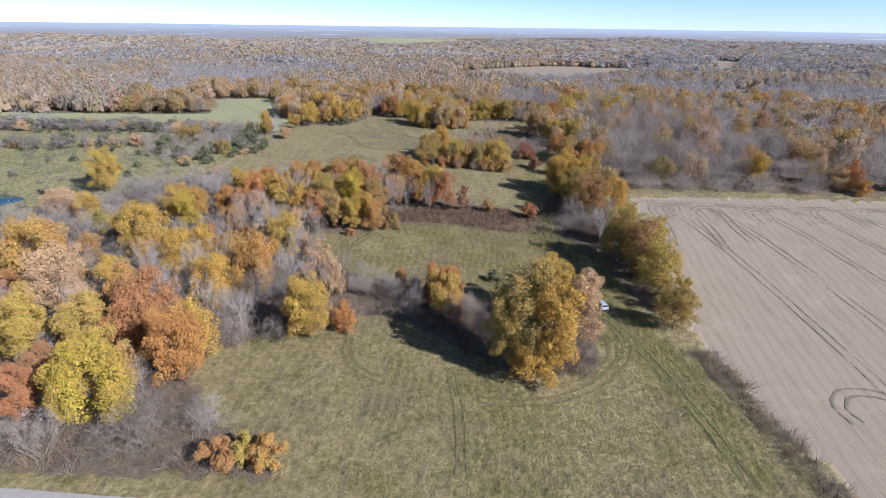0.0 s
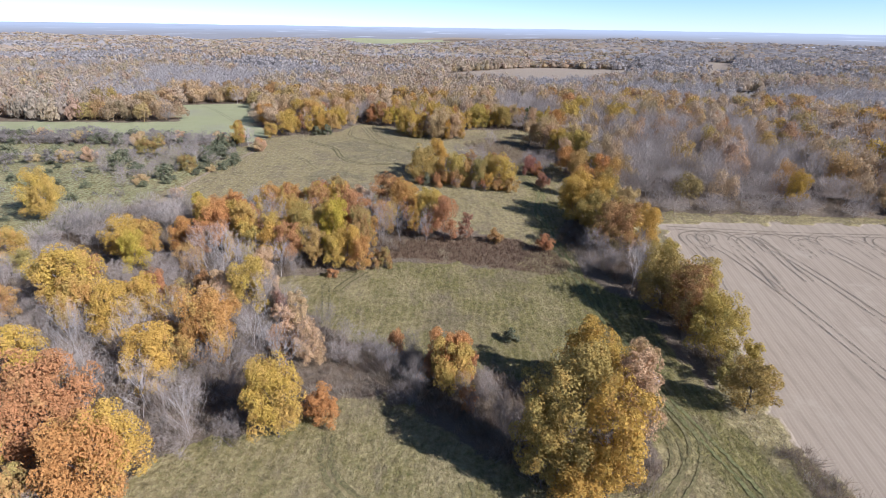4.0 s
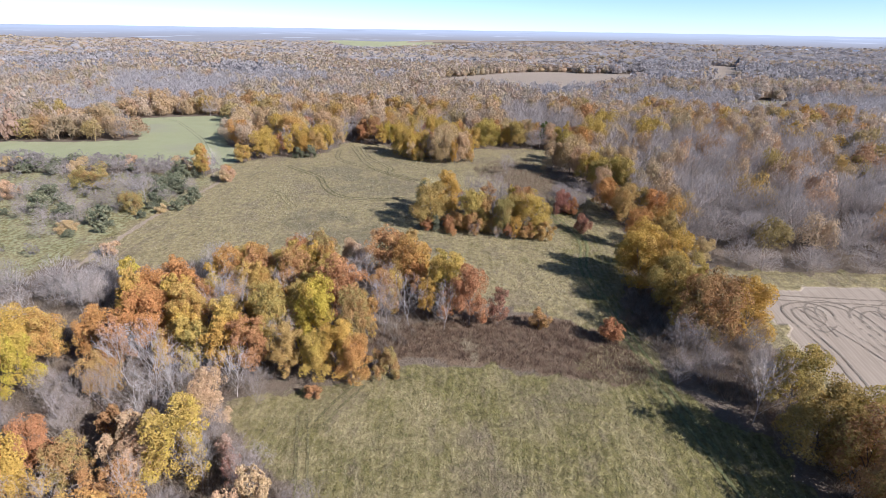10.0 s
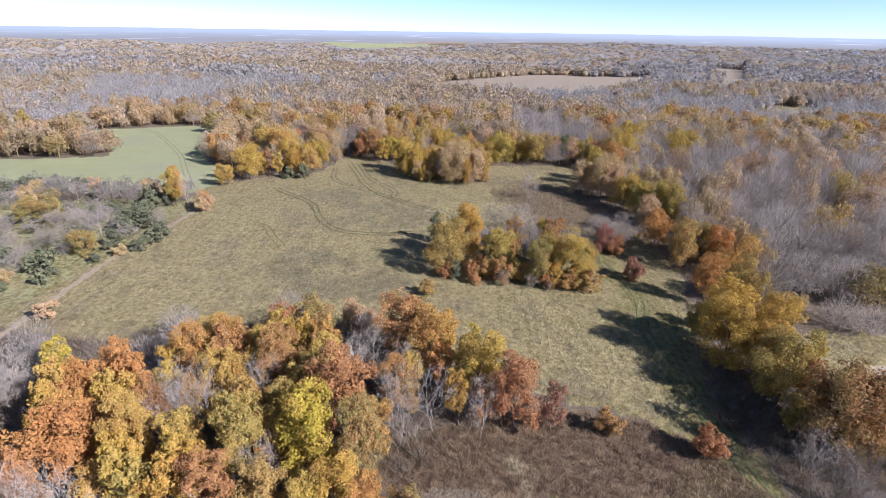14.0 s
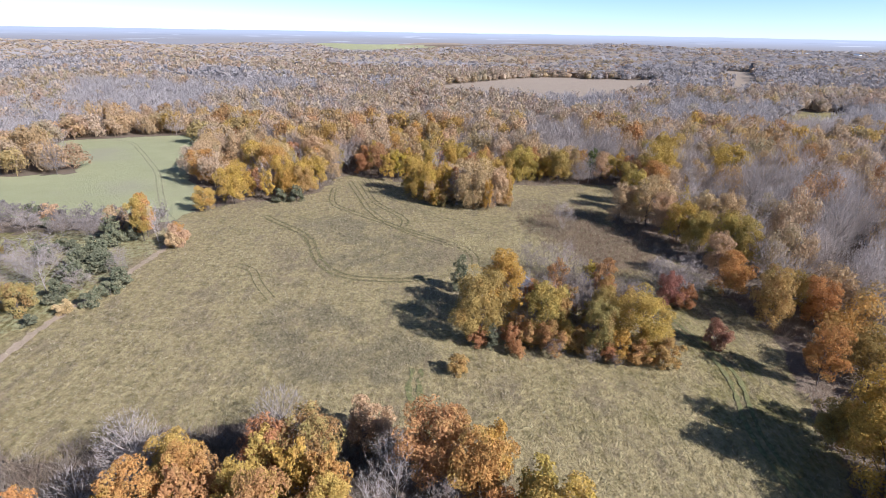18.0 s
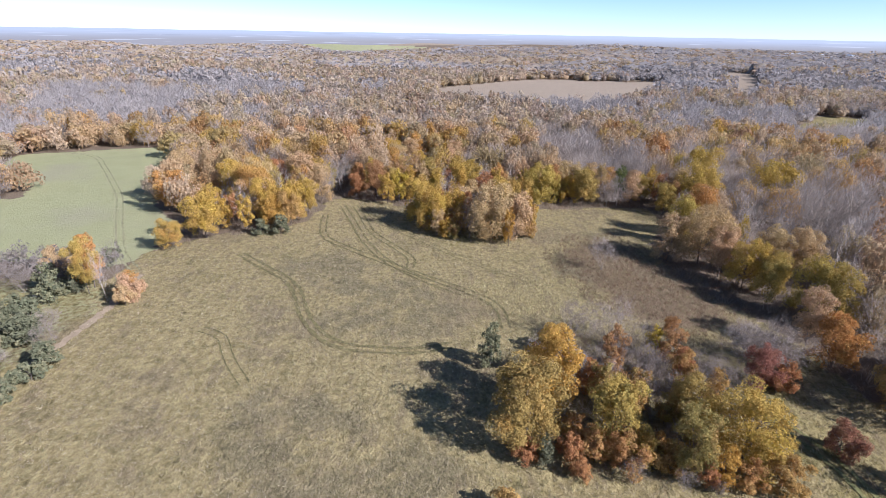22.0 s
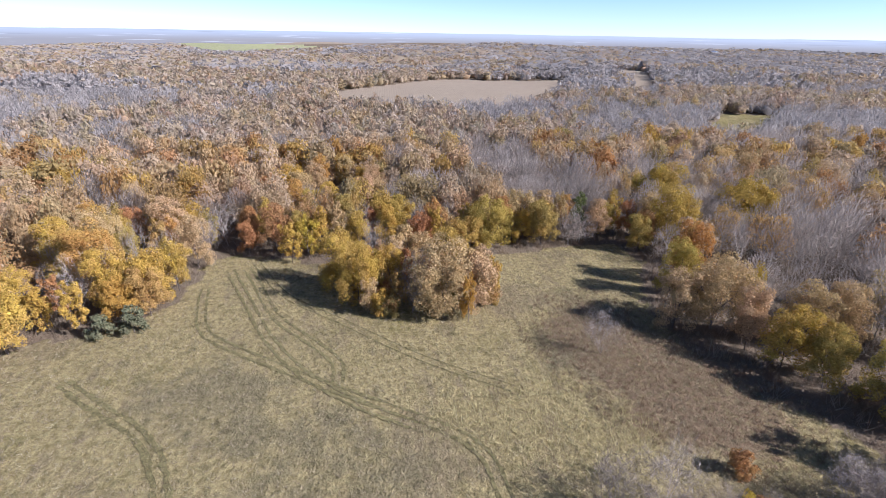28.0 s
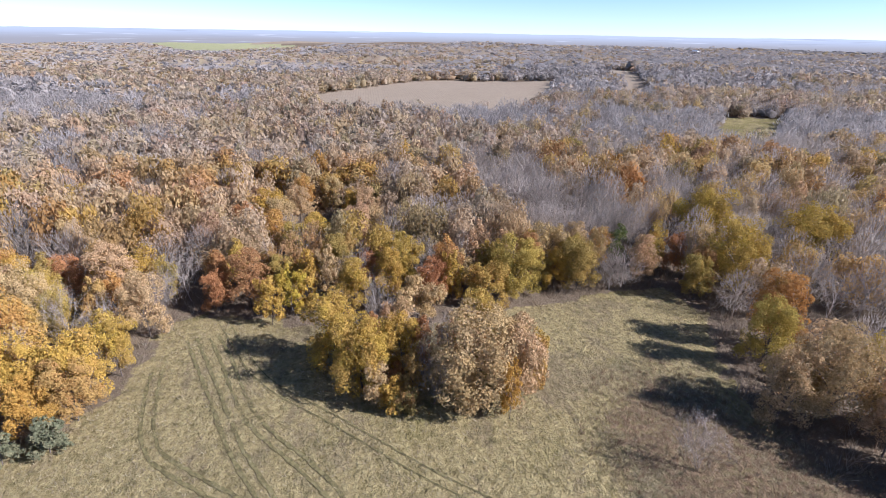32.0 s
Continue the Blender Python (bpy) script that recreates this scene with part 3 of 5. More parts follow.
def leaf_cloud(seed, count, size, lobes=14, aspect=2.2, cone=0.0, sub=6, sliver=1.0, hollow=0.22, align=1.1, inner=0.22):
    """A crown of leaf sprays on puffs that sit on uneven boughs, with gaps between: one unit in half-width and in height, for trees
    whose crown is aspect times as high as half its width. sliver: how narrow the sprays are."""
    rng = np.random.default_rng(seed)
    puffs, radii, ways = [], [], []
    for i in range(lobes):
        t = (i + 0.5) / lobes
        z = 0.12 + 0.74 * t + rng.uniform(-0.05, 0.05)
        belt = math.sqrt(max(0.04, 1 - ((z - 0.42) / 0.62) ** 2)) * (1 - cone * z)
        ang = i * 2.39996 + rng.uniform(-0.7, 0.7)
        rad = belt * rng.uniform(0.22, 0.74) * (0.5 if t > 0.93 else 1)
        bough = np.array((math.cos(ang) * rad, math.sin(ang) * rad, z * aspect))
        size_b = rng.uniform(0.30, 0.47) * (1 - 0.5 * cone * z) * min(1.0, 0.6 + 0.2 * aspect)
        for _ in range(sub):
            way = rng.normal(size=3) + (math.cos(ang) * 0.35, math.sin(ang) * 0.35, 0.45)
            way /= np.linalg.norm(way)
            puffs.append(bough + way * size_b * 0.82)
            radii.append(size_b * rng.uniform(0.34, 0.66))
            ways.append(way)
    puffs, radii, ways = np.array(puffs), np.array(radii), np.array(ways)
    pick = rng.choice(len(puffs), count, p=radii**2 / (radii**2).sum())
    deep = rng.random(count) < inner
    d = rng.normal(size=(count, 3)) + ways[pick] * 0.9 + (0, 0, 0.25)
    d /= np.linalg.norm(d, axis=1, keepdims=True)
    p = puffs[pick] + d * (radii[pick] * (1 - hollow * rng.random(count) ** 2) * rng.uniform(0.9, 1.15, count))[:, None]
    p[deep] = p[deep] - ways[pick[deep]] * (radii[pick[deep]] * rng.uniform(0.6, 1.5, deep.sum()))[:, None]
    normal = d * align + rng.normal(0, 0.6, (count, 3))
    normal /= np.linalg.norm(normal, axis=1, keepdims=True)
    u = np.cross(normal, rng.normal(size=(count, 3)))
    u /= np.linalg.norm(u, axis=1, keepdims=True)
    w = np.cross(normal, u) * sliver
    s = size * rng.uniform(0.55, 1.35, count) * np.where(deep, 1.5, 1.0)
    tip = [0.0, 2.2, 4.1] + rng.uniform(-0.4, 0.4, (count, 3))
    out = s[:, None] * rng.uniform(0.75, 1.15, (count, 3))
    tri = p[:, None] + (u[:, None] * np.cos(tip)[..., None] + w[:, None] * np.sin(tip)[..., None]) * out[..., None]
    verts = tri.reshape(-1, 3)
    faces = np.arange(count * 3).reshape(-1, 3)
    verts[:, :2] /= np.quantile(np.hypot(verts[:, 0], verts[:, 1]), 0.97)
    verts[:, 2] = np.clip(verts[:, 2], 0.01, None) / np.quantile(verts[:, 2], 0.997)
    return verts, faces


def bare_crown(seed, sprays, size, sliver, aspect, **form):
    """A leafless tree with the haze of its finest twigs."""
    v, f = skeleton_tree(seed, **form)
    tv, tf = leaf_cloud(seed + 500, sprays, size, 10, aspect, 0.0, 5, sliver, 0.8)
    tv = tv * (0.95, 0.95, 0.8) + (0, 0, 0.2)
    return np.vstack([v, tv]), np.vstack([f, tf + len(v)])


def unit_mesh(name, data, mat):
    return mesh_from(name, data[0], data[1], [mat])


ASPECTS = (1.5, 2.1, 2.8, 3.6)
CROWNS = {}
for n, a in enumerate(ASPECTS):
    k = 0.55 + 0.22 * a
    CROWNS["big", a] = [unit_mesh("crown", leaf_cloud(10 + i + 100 * n, int(16500 * k), 0.027, int(19 * k), a), LEAF_MAT["gold"]) for i in range(3)]
    CROWNS["middle", a] = [unit_mesh("crown", leaf_cloud(20 + i + 100 * n, int(9200 * k), 0.035, int(15 * k), a), LEAF_MAT["gold"]) for i in range(3)]
    CROWNS["small", a] = [unit_mesh("crown", leaf_cloud(30 + i + 100 * n, int(2700 * k), 0.061, int(10 * k), a), LEAF_MAT["gold"]) for i in range(3)]
    CROWNS["cedar", a] = [unit_mesh("crown", leaf_cloud(40 + i + 100 * n, int(1900 * k), 0.075, int(12 * k), a, 0.5), LEAF_MAT["cedar"]) for i in range(2)]
TRUNKS = [unit_mesh("trunk", skeleton_tree(50 + i, limbs=7, splits=2, twigs=0, thick=0.02), BARK) for i in range(4)]
BARE = [unit_mesh("bare_crown", bare_crown(60 + i, 900, 0.055, 0.09, 2.6, limbs=10, splits=5, twigs=7, fine=1, thick=0.0105, twig_w=0.0017), GREY_TWIGS) for i in range(4)]
THICKET = [unit_mesh("bare_crown", bare_crown(70 + i, 1500, 0.066, 0.09, 1.6, limbs=6, splits=3, twigs=7, fine=1, stems=5, start=0.12, thick=0.0062, twig_w=0.0016), BROWN_TWIGS) for i in range(3)]
KIND_WORDS = {
    "gold": "golden-yellow leafed maple tree", "orange": "bright orange-leafed oak tree", "rust": "rust-brown leafed oak tree",
    "rustolive": "russet and olive leafed oak tree", "rustred": "dull red-brown rounded oak tree", "red": "crimson-leafed small maple tree",
    "yellow": "lemon-yellow leafed maple tree", "olive": "olive and gold leafed oak tree", "tan": "pale tan-leafed fading oak tree",
    "green": "still green leafy maple tree", "cedar": "dark green bushy cedar", "bare": "leafless grey-branched tree",
}
planted, pick = [], random.Random(7)


def plant(kind, place, trees):
    """Trees of one kind: x, y, half-width of the crown and height in metres each."""
    for x, y, r, h in trees:
        z = float(height_at(x, y)) - 0.05
        shrub = h < 7.5
        name = "cedar" if kind == "cedar" else "bare_tree" if kind == "bare" else "shrub" if shrub else "maple_tree" if kind in ("gold", "yellow", "red", "green") else "oak_tree"
        words = KIND_WORDS[kind].replace("tree", "shrub") if shrub and kind != "cedar" else KIND_WORDS[kind]
        base = tagged(new(name), f"{words} in the {place}", "shrub" if shrub else "tree", f"trees of the {place}")
        base.location, base.rotation_euler = (x, y, z), (0, 0, pick.uniform(0, 6.28))
        planted.append((x, y, r, h))
        if kind == "bare":
            b = new("bare_crown", pick.choice(THICKET if h < 11 else BARE))
            b.scale, b.parent = (r * 1.05, r * 1.05, h * 1.02), base
            continue
        trunk = new("trunk", pick.choice(TRUNKS))
        trunk.scale, trunk.parent = (r * 0.7, r * 0.7, h * 0.86), base
        kin = "cedar" if kind == "cedar" else "small" if r < 3.2 else "middle" if r < 5.6 else "big"
        low = 0.0 if (shrub or kind == "cedar" or "clump" in place) else pick.uniform(0.06, 0.14)
        shape = min(ASPECTS, key=lambda a: abs(a - h * (1 - low) / r))
        crown = new("crown", pick.choice(CROWNS[kin, shape]))
        crown.parent = base
        crown.location, crown.scale = (0, 0, h * low), (r * 1.04, r * 1.04, h * (1 - low) * 1.02)
        crown.material_slots[0].link = "OBJECT"
        crown.material_slots[0].material = LEAF_MAT[kind]


plant("yellow", "roadside wood", [(-64.8, 68.4, 7.1, 17.7)])
plant("rust", "roadside wood", [(-77.3, 67.9, 3.4, 12.1), (-39.2, 61.9, 3.4, 5), (-70.3, 93.4, 7.8, 18.6)])
plant("bare", "roadside wood", [(-61, 101, 4.6, 13), (-68, 112, 4.8, 14), (-72, 120, 4.6, 13), (-66.5, 124, 4.4, 12.5), (-48.5, 110, 4.6, 13), (-47, 119, 4.4, 12), (-88, 96, 5, 14), (-54.1, 63.5, 8.5, 10), (-68.3, 60.3, 4.9, 10), (-40, 111.3, 6.1, 16.1), (-51.4, 100.9, 3.5, 9), (-42.9, 95.2, 3, 7), (-76.7, 108, 6.1, 16.1), (-80.8, 114.6, 4.2, 15), (-70.2, 100.1, 4.4, 16), (-50.8, 97.2, 3.4, 12), (-14.9, 107.1, 3.9, 8), (-27.6, 121.1, 4, 7), (-23.1, 120.5, 3.5, 6)])
plant("orange", "roadside wood", [(-32.2, 62.8, 3.4, 5.5), (-56.5, 81.6, 6.4, 16.7), (-76.4, 84.1, 6.1, 16.2), (-111.2, 114.3, 7.8, 18.7), (-55.5, 116.9, 6.4, 16.6), (-29.5, 102.1, 3.5, 7), (-7.7, 113.9, 4.2, 11), (-86.4, 124.2, 4.7, 14), (-7.2, 110.6, 4, 11)])
plant("olive", "roadside wood", [(-36.3, 63.6, 2.7, 4.5)])
plant("gold", "roadside wood", [(-56.8, 87, 5.1, 14.6), (-89.9, 84.8, 6.2, 16.3), (-83.7, 105.6, 4.6, 14), (-91.8, 128.4, 7.7, 18.6), (-62.3, 107.9, 5, 14.5), (-35.9, 97.9, 5.8, 15.7), (-75.2, 128.2, 4.6, 13), (-38.4, 100.3, 4.3, 13), (-78.1, 121.4, 4.5, 14)])
plant("tan", "roadside wood", [(-95.9, 101.9, 7.1, 17.7), (-43.7, 125.2, 2.8, 9), (-36.2, 116.7, 3.3, 11)])
plant("gold", "wood between the meadows", [(-54.8, 134.9, 4.8, 14.2), (-140.1, 183.9, 6.6, 16.8), (-97.6, 158.6, 6.2, 13), (-36.8, 159, 3.6, 12), (-40.5, 157.4, 3.2, 11), (-17, 183.1, 4.6, 14), (-57.3, 157.9, 3, 13)])
plant("orange", "wood between the meadows", [(-92.7, 159.6, 4, 12), (-82.1, 161.1, 4.3, 12), (-76.8, 169.1, 4.3, 12), (-25, 189.4, 4.4, 15), (-67.1, 165.5, 3.7, 15), (-74.1, 163.4, 4.9, 15), (-79.2, 175.9, 3.6, 13), (-72.8, 177.7, 3, 13), (-66, 184, 3.7, 14)])
plant("yellow", "wood between the meadows", [(-91.8, 152, 3.7, 12), (-42.1, 166.4, 5, 17), (-88.2, 182.7, 3.1, 11)])
plant("bare", "wood between the meadows", [(-58.5, 150.5, 4.2, 11.5), (-53.5, 152.6, 3.6, 11), (-63.5, 150, 4.4, 12), (-67.5, 146.5, 4, 11.2), (-49.5, 151.8, 3, 8), (-68.2, 152.7, 4.8, 15), (-60.2, 144.5, 3.4, 13), (-24.8, 176.2, 5.3, 12), (-31.2, 176.7, 2.9, 12), (-36.7, 190.5, 3.9, 13), (-61.4, 169.6, 4.9, 17), (-74, 154.9, 5, 13), (-95.6, 175.1, 3.9, 11), (-92.5, 177.4, 3.5, 10)])
plant("red", "wood between the meadows", [(-47.3, 134.3, 1.6, 6), (-49.2, 137.7, 2, 6)])
plant("tan", "wood between the meadows", [(-64.3, 134.9, 2.7, 8)])
plant("rust", "wood between the meadows", [(-38.5, 174.7, 5.2, 17), (-50.7, 182, 3.6, 15), (-45.7, 157.7, 3.2, 12), (-31.9, 193.2, 5.3, 15), (-11.8, 176.9, 4.1, 14), (-60.5, 183.3, 3.1, 14), (-52.5, 158, 3.6, 13)])
plant("rustolive", "wood between the meadows", [(-34.7, 165.9, 3.5, 15), (-47.9, 193.4, 4.2, 14), (-27.3, 159.9, 3.2, 5.5)])
plant("olive", "wood between the meadows", [(-50.7, 164.8, 3.8, 16)])
plant("rustred", "wood between the meadows", [(-5.7, 177.3, 2.2, 9)])
plant("olive", "hedgerow", [(10.1, 91.8, 6.7, 24), (6.9, 90.1, 4.4, 18), (40.4, 141.5, 6.3, 16), (46.2, 124.8, 6.4, 15), (45.7, 108.9, 4.7, 11), (42.9, 152.3, 4.4, 14), (34.2, 183.8, 6, 15), (47.9, 141, 6, 15), (28.3, 202.8, 3.3, 9)])
plant("gold", "hedgerow", [(15.8, 87.9, 5.4, 22), (12.4, 87, 4.9, 10), (17.5, 111.6, 4.8, 16), (21.4, 107.2, 4.6, 14), (30.1, 194.1, 5.7, 15), (44.5, 172.8, 5.2, 15), (32.6, 200.6, 4.8, 16), (36.2, 192.9, 4.7, 16)])
plant("rustolive", "hedgerow", [(43.6, 135.8, 6, 16), (37.1, 172.7, 6.7, 16)])
plant("bare", "hedgerow", [(36.1, 149.8, 4.5, 14), (30.9, 167.2, 4.2, 10), (32.1, 158.9, 3.9, 8), (26.8, 159.3, 3.4, 7)])
plant("tan", "hedgerow", [(25.6, 109.6, 3.4, 14)])
plant("rust", "hedgerow", [(3.1, 176.4, 2.4, 5), (17.4, 171.8, 2.6, 5.5)])
plant("rust", "field clump", [(-27.8, 218.8, 2, 4), (10.9, 260.6, 2, 4), (22.9, 242.9, 2.6, 6)])
plant("cedar", "field clump", [(-26.5, 249.4, 2.1, 9)])
plant("yellow", "field clump", [(4, 252.4, 1.5, 7)])
plant("bare", "field clump", [(24.4, 251.2, 6.2, 9), (19.4, 250.6, 5, 8), (-9.1, 258.3, 4.6, 9), (-1.2, 258.6, 4.6, 9), (-6, 253.7, 3.8, 8), (2.2, 238.3, 3.4, 7)])
plant("rustred", "field clump", [(19.9, 244.5, 3.5, 8), (23, 228.8, 3.2, 5.5)])
plant("orange", "pasture edge", [(-108, 302.1, 3.7, 8), (-113.8, 275.7, 3.3, 13), (-103.7, 275.2, 2.3, 6), (-114.3, 278.5, 3, 13), (-121.7, 335.9, 5.3, 13), (-94.4, 333.2, 7.8, 17)])
plant("tan", "pasture edge", [(-103.4, 272.7, 3.7, 6), (-110.2, 236.8, 2, 3), (-108, 205.1, 2.9, 4), (-129.2, 219.6, 3.2, 4), (-102.8, 270.2, 2.3, 5)])
plant("bare", "pasture edge", [(-107.9, 272.3, 2.1, 13), (-124.4, 248.4, 4.2, 9), (-126.7, 239.8, 4, 8), (-138.2, 278.1, 5.1, 7), (-149.9, 280.1, 5.2, 7), (-160.2, 282.4, 5.2, 7), (-119.8, 245, 5.8, 12), (-164.5, 269, 4.7, 7), (-108.7, 278.3, 2.4, 12), (-95.6, 326.3, 4.1, 13)])
plant("cedar", "pasture edge", [(-105.3, 244.8, 2.8, 3.5), (-106.8, 240.2, 2.4, 3.4), (-114.5, 241.3, 2.6, 5.5), (-119.6, 272.5, 3.2, 6), (-123.8, 226.1, 3.8, 6), (-123, 276.5, 3.2, 7), (-116.6, 276.2, 2.4, 6), (-104.8, 248.7, 2.7, 5)])
plant("rustolive", "pasture edge", [(-147.6, 259.2, 6.0, 9), (-119.8, 236.6, 3.6, 7)])
plant("bare", "pasture edge", [(-128.4, 276, 5, 7)])
plant("gold", "pasture edge", [(-98.9, 318.3, 2.5, 9), (-92.5, 316.5, 2.7, 11), (-103.2, 320, 3.3, 13), (-105.2, 342.6, 5.2, 15), (-101.6, 310.5, 5.3, 13)])
plant("tan", "pasture edge", [(-97.3, 347.3, 6.8, 16), (-132.1, 362.6, 6.1, 14)])
plant("gold", "round field clump", [(-37.5, 319.5, 5.8, 14), (-41.5, 328.5, 5.2, 14), (-17.2, 320.5, 3.9, 16), (-33.5, 313.5, 2.6, 6), (-30.5, 322, 4.2, 12)])
plant("bare", "round field clump", [(-28.4, 323, 3.5, 12), (-32.7, 332, 4.1, 15), (-26.7, 312.9, 3, 9)])
plant("rustolive", "round field clump", [(-31.6, 312.5, 2.4, 5)])
plant("tan", "round field clump", [(-19.8, 312.2, 8.8, 16.5), (-13.0, 312.5, 5.4, 13)])
plant("cedar", "north wood edge", [(-81.8, 314.6, 2.9, 6), (-87.2, 313.6, 2.6, 5)])
plant("gold", "north wood edge", [(-81.3, 325.2, 4.8, 13), (-88.3, 324, 4.6, 14), (-77.4, 331.9, 3.8, 13), (-53.2, 344.4, 2.9, 11), (-84.9, 319.5, 3.9, 10)])
plant("tan", "north wood edge", [(-75.8, 344.3, 4.2, 14), (-84.6, 357.2, 5.2, 15), (12.3, 356.8, 5.1, 13)])
plant("bare", "north wood edge", [(-93.5, 322.5, 4.6, 11), (-88.6, 342.8, 4, 14), (-71.1, 359.2, 4.6, 12), (5.8, 291.2, 4, 9)])
plant("rust", "north wood edge", [(-64.6, 353.2, 3.4, 9)])
plant("rustolive", "north wood edge", [(-57.9, 353.2, 4.5, 13)])
plant("yellow", "north wood edge", [(-49, 346.5, 2.9, 12)])
plant("olive", "north wood edge", [(0.2, 346.8, 5.9, 14)])
plant("rust", "north wood edge", [(-80.4, 321.0, 3.9, 11)])
plant("olive", "east wood edge", [(15.1, 345.7, 4.8, 13), (33.6, 310.1, 4.5, 14), (41.3, 277.2, 2.9, 11), (42.7, 267.4, 4.5, 14), (45, 263.1, 4.3, 14)])
plant("green", "east wood edge", [(30.3, 355.4, 3, 12)])
plant("gold", "east wood edge", [(50.7, 337.4, 7.9, 18), (62.2, 362.1, 8.5, 18), (82.8, 347.5, 8.5, 17)])
plant("orange", "east wood edge", [(40.7, 314.9, 5.3, 16)])
plant("tan", "east wood edge", [(32.4, 295.6, 7.4, 16), (25, 297.4, 4.6, 13), (45.7, 285.8, 4.8, 14), (52.2, 284.6, 4.3, 14)])
plant("gold", "east wood edge", [(36.2, 281.0, 4.6, 12.5)])
plant("olive", "east wood edge", [(38.6, 274.5, 4.2, 11.5)])
plant("yellow", "east wood edge", [(45.2, 300, 2.4, 12)])
plant("bare", "east wood edge", [(55.4, 317.2, 5.6, 15), (59.4, 307.3, 5.2, 14), (41.6, 295.3, 5.5, 15), (55, 277.6, 4.9, 14)])


plant("tan", "hedgerow", [(23.0, 102.8, 5.0, 16.5)])
plant("olive", "field clump", [(-22.8, 232.5, 6.6, 14.2), (-10.3, 230.4, 4.8, 11.9), (2.2, 234.2, 3.3, 9.6)])
plant("gold", "field clump", [(-18.2, 238.4, 4.6, 15.2), (7.8, 227.8, 6.3, 12.6), (2.6, 223.1, 2.3, 6.8)])
plant("rust", "field clump", [(-10.0, 227.0, 4.0, 6.2), (10.9, 223.0, 3.4, 5.4), (-23.6, 227.6, 2.0, 4.1)])
plant("orange", "field clump", [(-6.7, 227.0, 2.9, 5.5)])
plant("rustolive", "field clump", [(-1.0, 225.1, 3.4, 11.7)])
plant("rust", "field clump", [(-17.3, 227.2, 2.2, 5.2)])
plant("cedar", "field clump", [(-21.0, 226.8, 1.3, 5.2)])
plant("bare", "field clump", [(26.5, 249, 5.6, 7.5), (21.5, 253, 5.2, 7.5), (24, 247, 4.5, 6)])
plant("rust", "field clump", [(-13.5, 227.5, 2.6, 5.5), (-3.5, 225.5, 2.6, 5.5), (6, 222.8, 2.6, 5)])
plant("bare", "field clump", [(-12.5, 247.2, 3.0, 5.5), (-8.4, 249, 2.8, 5), (-14.6, 251, 2.6, 5)])
planted.append((-11.5, 250.7, 3.4, 3))                 # room for the shed

# ---- woods that fill in between and beyond: nearest trees one by one, the rest joined ----
WOOD_MIX = ["bare"] * 46 + ["tan"] * 17 + ["gold"] * 10 + ["orange"] * 8 + ["rust"] * 8 + ["rustolive"] * 6 + ["olive"] * 5
LEFT_WOOD = [(-235, 57), (-28, 57), (-50, 75), (-57, 84), (-52, 96), (-38, 100), (-32, 106), (-20, 101), (-2, 92), (8, 92), (10, 110), (-8, 117), (-26, 122), (-36, 128), (-45, 138),
             (-60, 150), (-46, 160), (-24, 168), (-15, 186), (-39, 203), (-60, 203), (-88, 195), (-116, 190), (-135, 168), (-235, 120)]


def scatter(x0, x1, y0, y1, cell, seed):
    rng = np.random.default_rng(seed)
    gx, gy = np.meshgrid(np.arange(x0, x1, cell), np.arange(y0, y1, cell))
    x = gx.ravel() + rng.uniform(0, cell, gx.size)
    y = gy.ravel() + rng.uniform(0, cell, gx.size)
    return x, y, rng


def clear_of_planted(x, y, r, share=0.72):
    q = np.array(planted)
    keep = np.ones(len(x), bool)
    for px, py, pr, _ in q:
        keep &= np.hypot(x - px, y - py) > share * (pr + r)
    return keep


def edge_distance(x, y):
    """Coarse distance from points in the woods to the nearest open ground."""
    far = np.full(x.shape, 60.0)
    for reach in (45, 30, 20, 12):
        near = np.zeros(x.shape, bool)
        for k in range(12):
            near |= is_open(x + reach * math.cos(k * 0.5236), y + reach * math.sin(k * 0.5236))
        far[near] = reach
    return far


def in_woods(x, y):
    wild = ((y > 212) | ((x > 48) & (y > 204))) & ~((x < -96) & (y < 326))
    return (wild | inside(LEFT_WOOD, x, y)) & ~is_open(x, y)


def fill_stand(place, poly, cell, kinds, widths, heights, seed, share=0.5):
    """Smaller trees that close the gaps of a stand."""
    q = np.array(poly)
    x, y, rng = scatter(q[:, 0].min(), q[:, 0].max(), q[:, 1].min(), q[:, 1].max(), cell, seed)
    r = rng.uniform(*widths, len(x))
    ok = inside(poly, x, y)
    x, y, r = x[ok], y[ok], r[ok]
    ok = clear_of_planted(x, y, r, share)
    lists = {}
    for a, b, c in zip(x[ok], y[ok], r[ok]):
        lists.setdefault(kinds[int(rng.integers(len(kinds)))], []).append((float(a), float(b), float(c), float(rng.uniform(*heights))))
    for kind, rows in lists.items():
        plant(kind, place, rows)


ROUND_STAND = [(-43, 328), (-39, 318), (-33, 311), (-25, 307), (-17, 306), (-9, 310), (-8, 322), (-16, 327), (-31, 330)]
CLUMP_STAND = [(-28, 234), (-22, 225), (-11, 223), (4, 220), (12, 222), (9, 230), (-10, 233), (-20, 238)]
MIDDLE_STAND = [(-86, 164), (-85, 180), (-71, 184), (-52, 195), (-41, 188), (-36, 198), (-25, 197), (-13, 186), (-8, 176), (-31, 170), (-33, 157), (-48, 155), (-62, 155), (-78, 150)]
HEDGE_REAR = [(30, 206), (29, 196), (30, 180), (33, 172), (42, 172), (41, 190), (38, 206)]
HEDGE_GAP = [(29, 170), (35, 152), (40, 150), (46, 160), (40, 171)]
HEDGE_FRONT = [(44, 140), (44, 118), (47, 108), (51, 114), (51, 138)]
